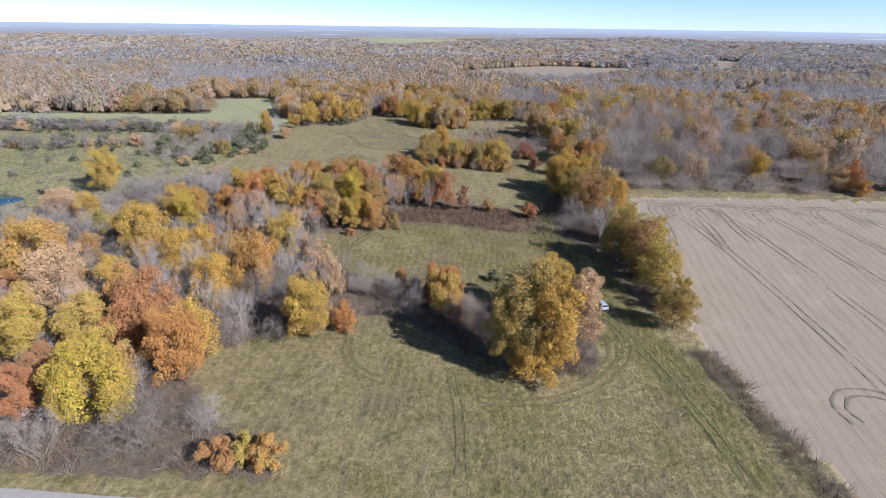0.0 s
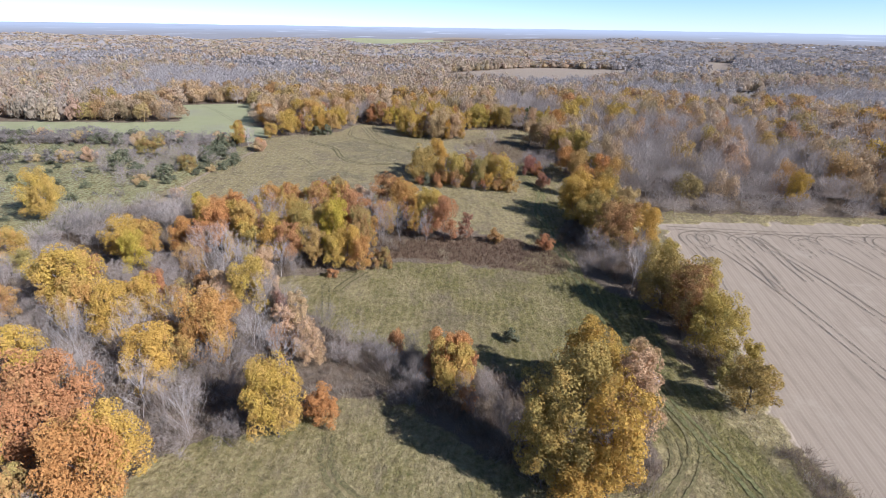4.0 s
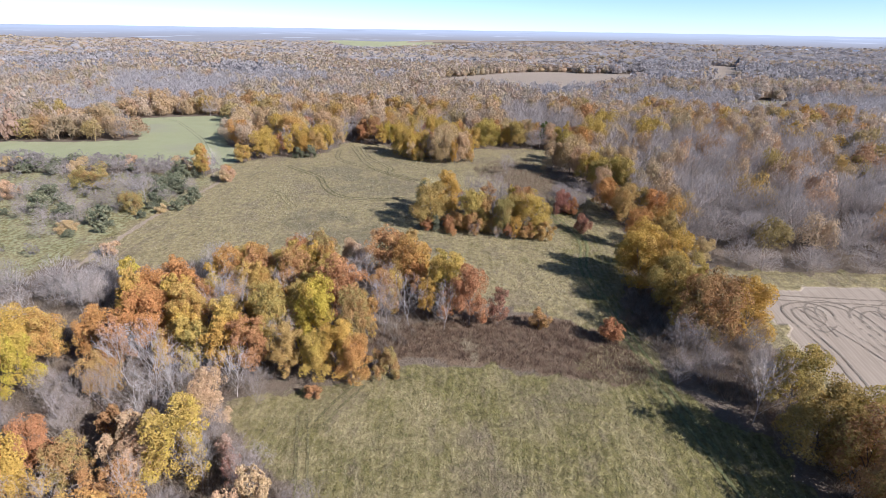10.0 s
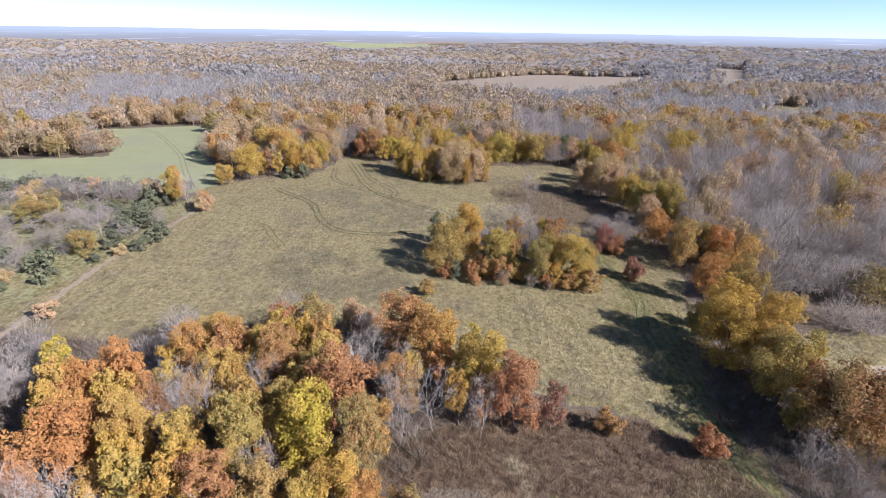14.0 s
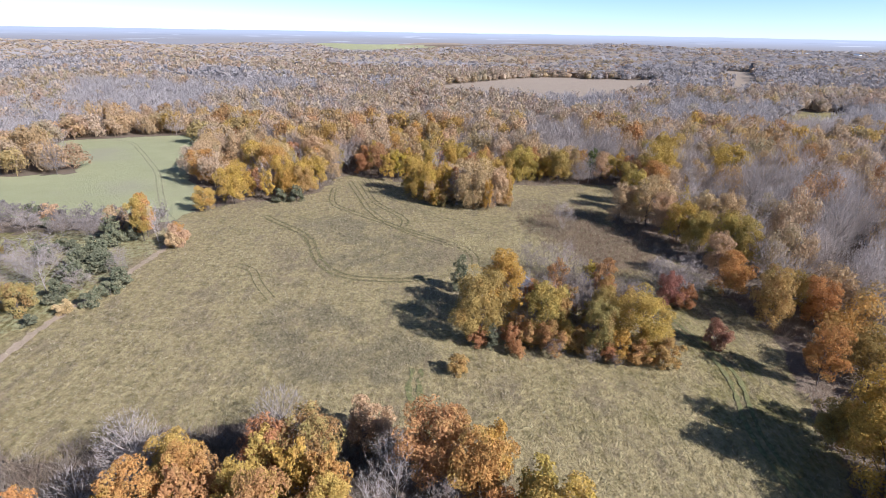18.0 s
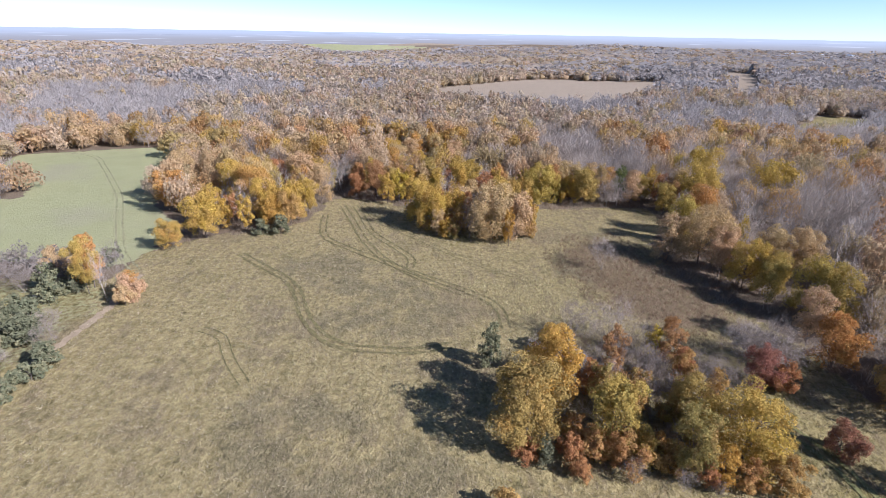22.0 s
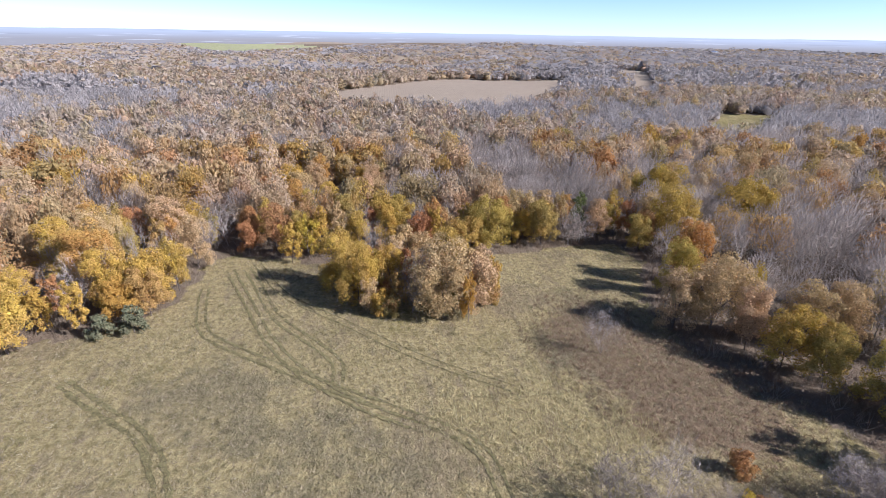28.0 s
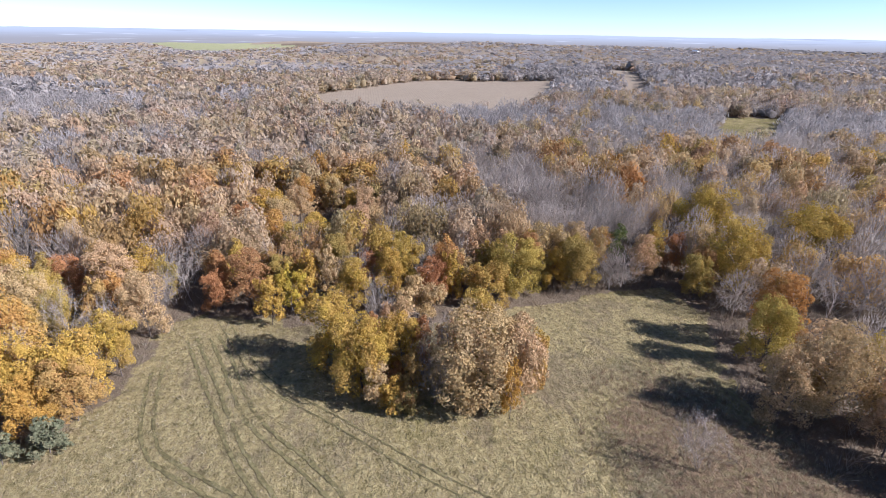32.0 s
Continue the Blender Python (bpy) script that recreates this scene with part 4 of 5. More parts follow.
NORTH_STAND = [(-106, 322), (-90, 322), (-79, 330), (-73, 356), (-60, 356), (-46, 346), (-20, 344), (0, 346), (36, 347), (44, 338), (44, 360), (-106, 365)]
fill_stand("round field clump", ROUND_STAND, 3.4, ["rustolive", "gold", "bare", "tan", "rust"], (1.6, 3.0), (5, 12), 61, 0.42)
fill_stand("field clump", CLUMP_STAND, 3.2, ["rust", "bare", "bare", "rustolive"], (1.3, 2.2), (3, 5), 62, 0.5)
fill_stand("wood between the meadows", MIDDLE_STAND, 4.6, ["orange", "gold", "rust", "gold", "orange", "olive", "bare"], (2.4, 3.8), (9, 14), 63)
fill_stand("hedgerow", HEDGE_REAR, 4.4, ["olive", "rustolive", "rustolive", "olive", "rust"], (2.2, 3.6), (8, 12), 64, 0.46)
fill_stand("hedgerow", HEDGE_GAP, 4.8, ["bare"], (2.0, 3.2), (7, 12.5), 71, 0.5)
fill_stand("hedgerow", HEDGE_FRONT, 5.0, ["olive", "rustolive", "bare"], (2.0, 3.0), (5, 9), 72, 0.5)
fill_stand("meadow brush", [(-62, 150), (-40, 134), (-34, 127), (-40, 120), (-60, 128), (-72, 148)], 5.0, ["bare", "bare", "bare", "bare", "tan"], (2.4, 3.6), (8, 12.8), 66, 0.55)
fill_stand("meadow brush", [(-36, 126), (-33, 119), (-20, 114), (-8, 105), (3, 95), (8, 96), (-2, 115), (-24, 124)], 3.5, ["bare", "bare", "bare", "bare", "rust"], (1.8, 3.0), (4.5, 8.5), 67, 0.5)
fill_stand("field clump", [(-18, 236), (2, 232), (14, 240), (8, 254), (-14, 260), (-20, 246)], 3.9, ["bare", "bare", "bare", "rust", "bare", "rustolive"], (2.0, 3.0), (5, 8.5), 68, 0.5)
fill_stand("pasture thicket", [(-169, 251), (-140, 214), (-127, 215), (-127, 231), (-114, 241), (-106, 252), (-112, 263), (-128, 262), (-138, 258), (-137, 239), (-157, 257)], 6.0, ["bare", "bare", "bare", "bare", "cedar"], (2.4, 4.0), (4, 7), 69, 0.55)
fill_stand("north wood edge", NORTH_STAND, 5.2, ["gold", "tan", "rust", "olive", "bare", "bare", "orange"], (2.4, 3.8), (9, 14), 65, 0.55)

fill_stand("roadside wood", [(-120, 62), (-60, 60), (-54, 84), (-40, 102), (-32, 110), (-44, 134), (-60, 148), (-120, 150)], 6.2, ["bare", "bare", "bare", "bare", "rustolive", "rust"], (2.6, 3.8), (7, 11), 70, 0.55)
fill = []                                       # x, y, r, h, kind of trees for the joined woods
x, y, rng = scatter(-240, 240, 57, 470, 7.8, 11)
ok = in_woods(x, y)
x, y = x[ok], y[ok]
r = rng.uniform(3.4, 5.4, len(x))
ok = clear_of_planted(x, y, r)
x, y, r = x[ok], y[ok], r[ok]
gap_to_field = edge_distance(x, y)
mood = np.array([noise.noise((a / 55, b / 55, 3.1)) for a, b in zip(x, y)])
singles = {}
for i in range(len(x)):
    kind = WOOD_MIX[int(rng.integers(len(WOOD_MIX)))]
    if mood[i] + rng.normal(0, 0.12) > 0.22:
        kind = "bare"
    if inside(LEFT_WOOD, x[i], y[i]) and y[i] > 57 and rng.random() < 0.55:
        kind = "bare"
    if x[i] > 48 and y[i] < 330 and rng.random() < 0.45:
        kind = "bare"
    if gap_to_field[i] <= 20 and y[i] > 230 and kind == "bare" and rng.random() < 0.6:
        kind = WOOD_MIX[46 + int(rng.integers(54))]
    if kind == "bare" and x[i] < 12 and y[i] > 330 and rng.random() < 0.5:
        kind = WOOD_MIX[46 + int(rng.integers(54))]
    if x[i] > -56 and y[i] < 82:
        kind = "bare"
    h = float(rng.uniform(12, 17)) if y[i] > 212 else float(rng.uniform(7, 12))
    if gap_to_field[i] <= 20 and y[i] > 204:
        h *= 0.8
    near = (gap_to_field[i] <= 12 and y[i] > 205 and x[i] > -95) or (y[i] < 205)
    if near and (kind != "bare" or len(singles.get("bare", ())) < 45) and sum(map(len, singles.values())) < 330:
        singles.setdefault(kind, []).append((float(x[i]), float(y[i]), float(r[i]), h))
    else:
        fill.append((x[i], y[i], r[i] * (1.25 if kind == "bare" else 1.38), h, kind))
for kind, trees in singles.items():
    plant(kind, "woodland margin", trees)


def join(name, template_sets, rows, mat, label, category, jitter=0.12, seed=0):
    """One mesh of many plants; each row: x, y, half-width, height, colour, template set."""
    rng = np.random.default_rng(seed)
    vs, fs, cs, at = [], [], [], 0
    groups = {}
    for row in rows:
        groups.setdefault((row[5], int(rng.integers(len(template_sets[row[5]])))), []).append(row)
    for (kin, which), members in groups.items():
        tv, tf = template_sets[kin][which]
        q = np.array([m[:4] for m in members], float)
        col = np.array([m[4] for m in members], float) * rng.uniform(1 - jitter, 1 + jitter, (len(members), 1))
        ang = rng.uniform(0, 6.283, len(q))
        c, s = np.cos(ang)[:, None], np.sin(ang)[:, None]
        v = np.empty((len(q), len(tv), 3))
        v[..., 0] = (tv[:, 0] * c - tv[:, 1] * s) * q[:, 2:3] + q[:, 0:1]
        v[..., 1] = (tv[:, 0] * s + tv[:, 1] * c) * q[:, 2:3] + q[:, 1:2]
        v[..., 2] = tv[:, 2] * q[:, 3:4] + height_at(q[:, 0], q[:, 1])[:, None]
        f = tf[None] + (at + np.arange(len(q)) * len(tv))[:, None, None]
        at += len(q) * len(tv)
        vs.append(v.reshape(-1, 3)), fs.append(f.reshape(-1, 3)), cs.append(np.repeat(col, len(tv), axis=0))
    me = mesh_from(name, np.vstack(vs), np.vstack(fs), [mat])
    c = np.vstack(cs)
    me.attributes.new("tint", "FLOAT_COLOR", "POINT").data.foreach_set("color", np.c_[c, np.ones(len(c))].astype(np.float32).ravel())
    return tagged(new(name, me), label, category, kind="stuff")


def hue(kind, rng):
    if kind == "bare":
        return np.array((0.41, 0.345, 0.280)) * rng.uniform(0.82, 1.18)
    a, b, _ = LEAF[kind]
    u, faded = rng.random(), rng.uniform(0.0, 0.55)
    return (np.array(a) * u + np.array(b) * (1 - u)) * (1 - faded) + np.array((0.50, 0.41, 0.31)) * faded


def lumpy_core(seed, level, low, lobes=8, rough=0.15):
    """The dense, uneven heart of a crown, one unit in half-width and height."""
    rng = np.random.default_rng(seed)
    bm = bmesh.new()
    bmesh.ops.create_icosphere(bm, subdivisions=level, radius=1.0, matrix=Euler(rng.uniform(0, 6, 3)).to_matrix().to_4x4())
    d = np.array([v.co for v in bm.verts])
    faces = np.array([[v.index for v in f.verts] for f in bm.faces])
    bm.free()
    lump = rng.normal(size=(lobes, 3)) + (0, 0, 0.5)
    lump /= np.linalg.norm(lump, axis=1, keepdims=True)
    swell = np.clip((d @ lump.T - 0.7) / 0.3, 0, 1).max(axis=1) ** 0.6
    v = d * ((0.70 + 0.28 * swell) * (1 + rng.normal(0, rough, len(d))))[:, None]
    faces = faces[d[faces].mean(axis=1)[:, 2] > -0.4]
    v[:, 2] = np.clip((v[:, 2] + 0.62) / 1.6, 0.0, 1.1) * (1 - low) + low
    return v, faces


def leafy_crown(seed, sprays, size, low, lobes, core=0.0, limbs=3):
    """A leafy tree seen from afar: sprays on rounded boughs that leave gaps, on a trunk with a few limbs."""
    rng = np.random.default_rng(seed)
    bough = rng.normal(size=(lobes, 3)) + (0, 0, 0.35)
    bough[:, 2] = np.abs(bough[:, 2] + 0.3) - 0.3
    bough *= (rng.uniform(0.38, 0.72, lobes) / np.linalg.norm(bough, axis=1))[:, None]
    girth = rng.uniform(0.26, 0.46, lobes)
    pick = rng.choice(lobes, sprays, p=girth**2 / (girth**2).sum())
    way = rng.normal(size=(sprays, 3)) + bough[pick] * 0.8 + (0, 0, 0.3)
    way /= np.linalg.norm(way, axis=1, keepdims=True)
    p = bough[pick] + way * (girth[pick] * rng.uniform(0.6, 1.15, sprays))[:, None]
    normal = way + rng.normal(0, 0.5, (sprays, 3))
    u = np.cross(normal, rng.normal(size=(sprays, 3)))
    u /= np.linalg.norm(u, axis=1, keepdims=True)
    w = np.cross(normal, u)
    w *= 0.85 / np.linalg.norm(w, axis=1, keepdims=True)
    tip = [0.0, 2.2, 4.1] + rng.uniform(-0.4, 0.4, (sprays, 3))
    s = size * rng.uniform(0.55, 1.35, sprays)
    tri = (p[:, None] + (u[:, None] * np.cos(tip)[..., None] + w[:, None] * np.sin(tip)[..., None]) * s[:, None, None]).reshape(-1, 3)
    tri[:, :2] /= np.quantile(np.hypot(tri[:, 0], tri[:, 1]), 0.95)
    tri[:, 2] -= np.quantile(tri[:, 2], 0.02)
    tri[:, 2] = np.clip(tri[:, 2] / np.quantile(tri[:, 2], 0.99), -0.05, 1.15) * (1 - low) + low
    tv, tf = [], []
    add_prism(tv, tf, np.array((0, 0, -0.02)), np.array((0.03, 0, 0.55)), 0.04, 0.022)
    for i in range(limbs):
        ang = i * 2.1 + rng.uniform(-0.4, 0.4)
        add_prism(tv, tf, np.array((0.02, 0, rng.uniform(0.2, 0.4))), np.array((0.6 * math.cos(ang), 0.6 * math.sin(ang), rng.uniform(0.55, 0.85))), 0.018, 0.006)
    v, f = np.vstack([tri, np.array(tv)]), np.vstack([np.arange(sprays * 3).reshape(-1, 3), np.array(tf) + sprays * 3])
    if core:
        cv, cf = lumpy_core(seed + 40, 1 if sprays < 100 else 2, 0.02)
        v, f = np.vstack([v, cv * (core, core, core * 1.1)]), np.vstack([f, cf + len(v)])
    return v, f


def twiggy_crown(seed, twigs, size, sliver, low, limbs=6, core=0):
    """A leafless crown seen from afar: fine twigs all through a rounded space, on a few pale rising limbs."""
    rng = np.random.default_rng(seed)
    way = rng.normal(size=(twigs, 3))
    way /= np.linalg.norm(way, axis=1, keepdims=True)
    p = way * (rng.random(twigs) ** 0.32 * rng.uniform(0.84, 1.0, twigs))[:, None]
    p[:, 2] = np.where(p[:, 2] < -0.3, p[:, 2] * 0.5, p[:, 2])
    u = p * 0.8 + (0, 0, 0.55) + rng.normal(0, 0.45, (twigs, 3))
    u /= np.linalg.norm(u, axis=1, keepdims=True)
    w = np.cross(rng.normal(size=(twigs, 3)), u)
    w *= sliver / (np.linalg.norm(w, axis=1, keepdims=True) + 1e-9)
    s = size * rng.uniform(0.6, 1.4, twigs)
    tri = (p[:, None] + np.stack([u, w - u * 0.8, -w - u * 0.8], 1) * s[:, None, None]).reshape(-1, 3)
    tri[:, 2] = np.clip((tri[:, 2] + 0.6) / 1.6, 0.0, 1.1) * (1 - low) + low
    tv, tf = [], []
    add_prism(tv, tf, np.array((0, 0, -0.02)), np.array((0.02, 0, 0.5)), 0.035, 0.022)
    for i in range(limbs):
        ang = i * 2.4 + rng.uniform(-0.4, 0.4)
        r = rng.uniform(0.35, 0.7)
        add_prism(tv, tf, np.array((0.02, 0, rng.uniform(0.22, 0.45))), np.array((r * math.cos(ang), r * math.sin(ang), rng.uniform(0.65, 0.92))), 0.018, 0.006)
    v, f = np.vstack([tri, np.array(tv)]), np.vstack([np.arange(twigs * 3).reshape(-1, 3), np.array(tf) + twigs * 3])
    if core:
        cv, cf = lumpy_core(seed + 40, 2, 0.02, 6, 0.22)
        v, f = np.vstack([v, cv * (core, core, core * 0.8)]), np.vstack([f, cf + len(v)])
    return v, f


MID = {
    "leafy": [leafy_crown(80 + i, 2200, 0.050, 0.12, 12) for i in range(6)],
    "bare": [twiggy_crown(90 + i, 1300, 0.085, 0.10, 0.10) for i in range(6)],
    "far_leafy": [leafy_crown(180 + i, 780, 0.078, 0.12, 11) for i in range(6)],
    "far_bare": [twiggy_crown(190 + i, 560, 0.115, 0.13, 0.10, 4) for i in range(6)],
}
FAR = {
    "leafy": [leafy_crown(110 + i, 210, 0.125, 0.08, 8, 0.66) for i in range(8)],
    "bare": [twiggy_crown(120 + i, 190, 0.17, 0.18, 0.08, 2, 0.62) for i in range(8)],
    "low": [leafy_crown(130 + i, 40, 0.24, 0.05, 6, 0.6, 0) for i in range(8)],
    "shrub": [leaf_cloud(140 + i, 300, 0.15, 7, 1.4, 0.0, 4, 0.22, 0.6, 0.9) for i in range(4)],
}
rng = np.random.default_rng(21)
rows = [(a, b, c, d, hue(k, rng), ("far_" if b > 385 or abs(a) > 150 else "") + ("bare" if k == "bare" else "leafy")) for a, b, c, d, k in fill]
join("woods", MID, rows, TINTED, "autumn woodland of grey bare and golden leafed trees", "woods", seed=1)


def woods_ring(y0, y1, wide, cell, seed, inner=None):
    x, y, rng = scatter(-wide, wide, y0, y1, cell, seed)
    ok = ~is_open(x, y) & (x > -60 - 1.02 * y) & (x < 1.42 * y - 120)
    if inner:
        ok &= ~((np.abs(x) < inner[0]) & (y < inner[1]))
    x, y = x[ok], y[ok]
    # keep: share of a crown's own colour; the rest is distance haze painted in as grey
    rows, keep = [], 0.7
    for a, b in zip(x, y):
        m = noise.noise((a / 160, b / 160, 8.3)) + 0.5 * noise.noise((a / 45, b / 45, 1.7)) + rng.normal(0, 0.16)
        east = 0.16 if a > 0.35 * (b - 150) else -0.1 if a < 0.1 * b else 0.0
        kind = "bare" if m + east > 0.05 else WOOD_MIX[46 + int(rng.integers(54))]
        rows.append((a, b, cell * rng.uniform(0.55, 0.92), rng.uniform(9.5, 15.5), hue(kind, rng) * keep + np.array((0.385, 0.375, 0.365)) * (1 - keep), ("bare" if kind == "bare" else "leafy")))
    return rows


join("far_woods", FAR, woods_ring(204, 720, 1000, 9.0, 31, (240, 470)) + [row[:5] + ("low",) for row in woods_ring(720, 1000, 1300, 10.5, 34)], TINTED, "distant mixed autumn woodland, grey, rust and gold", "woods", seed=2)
def distant_canopy(y0, y1, wide, step, seed):
    """The closed, bumpy roof of woods a kilometre and more away, open over the fields."""
    rng = np.random.default_rng(seed)
    xs, ys = np.arange(-wide, wide, step), np.arange(y0, y1, step)
    gx, gy = np.meshgrid(xs, ys)
    gx = gx + rng.uniform(-0.4, 0.4, gx.shape) * step
    gy = gy + rng.uniform(-0.4, 0.4, gx.shape) * step
    x, y = gx.ravel(), gy.ravel()
    crown = rng.normal(0, 2.2, gx.shape)
    crown = (crown + 0.6 * np.roll(crown, 1, 0) + 0.6 * np.roll(crown, 1, 1)).ravel()
    clear = is_open(x, y)
    z = height_at(x, y) + np.where(clear, -3.0, 7.5 + crown)
    nx, ny = len(xs), len(ys)
    a = (np.arange(ny - 1)[:, None] * nx + np.arange(nx - 1)[None]).ravel()
    f = np.c_[a, a + 1, a + nx + 1, a + nx]
    seen = (x[f].mean(axis=1) > -60 - 1.05 * y[f].mean(axis=1)) & (x[f].mean(axis=1) < 1.45 * y[f].mean(axis=1) - 100)
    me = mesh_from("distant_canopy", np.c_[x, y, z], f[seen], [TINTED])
    tint = np.empty((len(x), 3))
    for i in range(len(x)):
        m = noise.noise((x[i] / 230, y[i] / 230, 8.3)) + 0.5 * noise.noise((x[i] / 60, y[i] / 60, 1.7)) + rng.normal(0, 0.2)
        east = 0.16 if x[i] > 0.35 * (y[i] - 150) else -0.1 if x[i] < 0.1 * y[i] else 0.0
        # Haze painted into the tint: 45 percent even grey over the crown colours
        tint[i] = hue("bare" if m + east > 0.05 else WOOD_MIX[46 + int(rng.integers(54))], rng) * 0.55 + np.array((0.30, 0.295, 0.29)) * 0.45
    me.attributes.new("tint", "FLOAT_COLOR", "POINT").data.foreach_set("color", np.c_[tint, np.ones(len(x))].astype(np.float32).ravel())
    return tagged(new("distant_canopy", me), "closed roof of mixed woodland stretching to the horizon", "woods", kind="stuff")


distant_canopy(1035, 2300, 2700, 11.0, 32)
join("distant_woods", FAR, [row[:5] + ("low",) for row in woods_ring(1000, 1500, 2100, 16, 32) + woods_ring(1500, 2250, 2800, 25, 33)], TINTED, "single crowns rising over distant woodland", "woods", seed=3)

# ---- thickets, weeds and grass ----
def blade_tuft(seed, count, width, lean=0.5):
    """A tuft one unit high of thin upright blades or stalks."""
    rng = np.random.default_rng(seed)
    verts, faces = empty_tris()
    for _ in range(count):
        a = np.r_[rng.uniform(-0.5, 0.5, 2), -0.05]
        b = np.r_[a[:2] + rng.normal(0, lean, 2), rng.uniform(0.55, 1.0)]
        add_twig(verts, faces, a, b, width, rng)
    return np.array(verts), np.array(faces)


TUFTS = {"brush": [blade_tuft(140 + i, 34, 0.022, 0.55) for i in range(4)], "grass": [blade_tuft(150 + i, 7, 0.045, 0.4) for i in range(4)],
         "scrub": [blade_tuft(170 + i, 22, 0.022, 0.5) for i in range(4)],
         "stalk": [blade_tuft(160 + i, 16, 0.03, 0.35) for i in range(4)]}


def tufts_in(polys, cell, kin, size, colours, seed, bounds, avoid=()):
    x, y, rng = scatter(*bounds, cell, seed)
    ok = np.zeros(len(x), bool)
    for poly in polys:
        ok |= inside(poly, x, y)
    for poly in avoid:
        ok &= ~inside(poly, x, y)
    x, y = x[ok], y[ok]
    colours = np.array(colours)
    rows = []
    which = rng.integers(len(colours), size=len(x))
    for i in range(len(x)):
        s = rng.uniform(*size)
        rows.append((x[i], y[i], s * (0.9 if kin == "grass" else 0.75), s, colours[which[i]], kin))
    return rows


HEDGE_BRUSH = [(-36, 126), (-33, 119), (-20, 114), (-8, 105), (3, 93), (10, 90), (24, 90), (28, 108), (20, 113), (-2, 117), (-24, 124)]
WEST_THICKET = [(-118, 176), (-88, 184), (-60, 194), (-36, 199), (-38, 205), (-70, 204), (-100, 197), (-118, 194)]
MEADOW_THICKET = [(-60, 150), (-40, 134), (-34, 127), (-40, 122), (-58, 132), (-70, 150)]
HEDGE_FOOT = [(22, 180), (28, 166), (36, 152), (42, 138), (44, 120), (48, 120), (52, 140), (52, 165), (42, 186), (30, 200)]
EDGE_BRUSH = [(47, 100), (52, 100), (58, 64), (60, 52), (55, 52), (53, 66)]
FIELD_BRUSH = [(-18, 232), (2, 228), (14, 238), (8, 256), (-16, 262), (-22, 244)]
BRUSH = [(0.30, 0.24, 0.175), (0.36, 0.295, 0.215), (0.22, 0.165, 0.115), (0.34, 0.26, 0.165), (0.26, 0.185, 0.125)]
join("brush", TUFTS, tufts_in([HEDGE_BRUSH, WEST_THICKET, MEADOW_THICKET, HEDGE_FOOT, EDGE_BRUSH], 1.5, "brush", (1.2, 3.2), BRUSH, 41, (-125, 62, 50, 220))
     + tufts_in([LEFT_WOOD], 1.9, "brush", (0.8, 2.8), BRUSH, 47, (-150, 12, 57, 200), (FRONT_MEADOW,))
     + [row for row in tufts_in([[(-110, 212), (230, 208), (230, 420), (-110, 420)]], 3.4, "scrub", (1.0, 3.6), BRUSH, 49, (-110, 230, 208, 420), OPEN) if not inside(GREEN_MEADOW, row[0], row[1])]
     + tufts_in([FIELD_BRUSH], 2.3, "brush", (1.0, 2.6), BRUSH, 42, (-30, 20, 225, 265)), TINTED, "grey-brown leafless brush and saplings", "brush", seed=5)
join("weeds", TUFTS, tufts_in([BROWN_PATCH], 1.1, "stalk", (0.5, 1.2), [(0.22, 0.145, 0.088), (0.28, 0.20, 0.125), (0.34, 0.27, 0.16)], 48, (-10, 40, 250, 324)) + tufts_in([WEED_BANK], 0.8, "stalk", (0.6, 1.5), [(0.17, 0.108, 0.066), (0.22, 0.145, 0.088), (0.30, 0.215, 0.13), (0.12, 0.075, 0.048)], 43, (-40, 26, 156, 184)),
     TINTED, "dense reddish-brown dead weed stalks", "weeds", seed=6)
STRAW = [(0.375, 0.305, 0.165), (0.310, 0.250, 0.130), (0.255, 0.226, 0.092), (0.200, 0.198, 0.070), (0.275, 0.210, 0.118)]
GREY_STRAW = [(0.461, 0.384, 0.243), (0.384, 0.314, 0.198), (0.32, 0.256, 0.166), (0.282, 0.25, 0.128), (0.358, 0.282, 0.179)]
join("grass", TUFTS, tufts_in([FRONT_MEADOW, SECOND_MEADOW], 0.58, "grass", (0.25, 0.65), STRAW, 44, (-60, 62, 56, 164))
     + tufts_in([BIG_FIELD], 0.85, "grass", (0.3, 0.75), GREY_STRAW, 45, (-118, 40, 158, 352))
     + tufts_in([PALE_PATCH], 0.8, "grass", (0.5, 1.0), [(0.60, 0.51, 0.27), (0.50, 0.42, 0.21)], 52, (-32, 8, 262, 289))
     + tufts_in([[(8, 163), (13, 170), (20, 171), (25, 164), (24, 157), (16, 158)]], 0.7, "grass", (0.5, 1.1), [(0.56, 0.47, 0.25), (0.47, 0.38, 0.19)], 54, (7, 26, 156, 172))
     + tufts_in([FIELD_MARGIN], 1.0, "grass", (0.4, 0.9), GREY_STRAW, 46, (40, 160, 60, 216), (PLOUGHED,)), GRASSY,
     "tall uneven dry meadow grass, straw and green", "grass", seed=7)

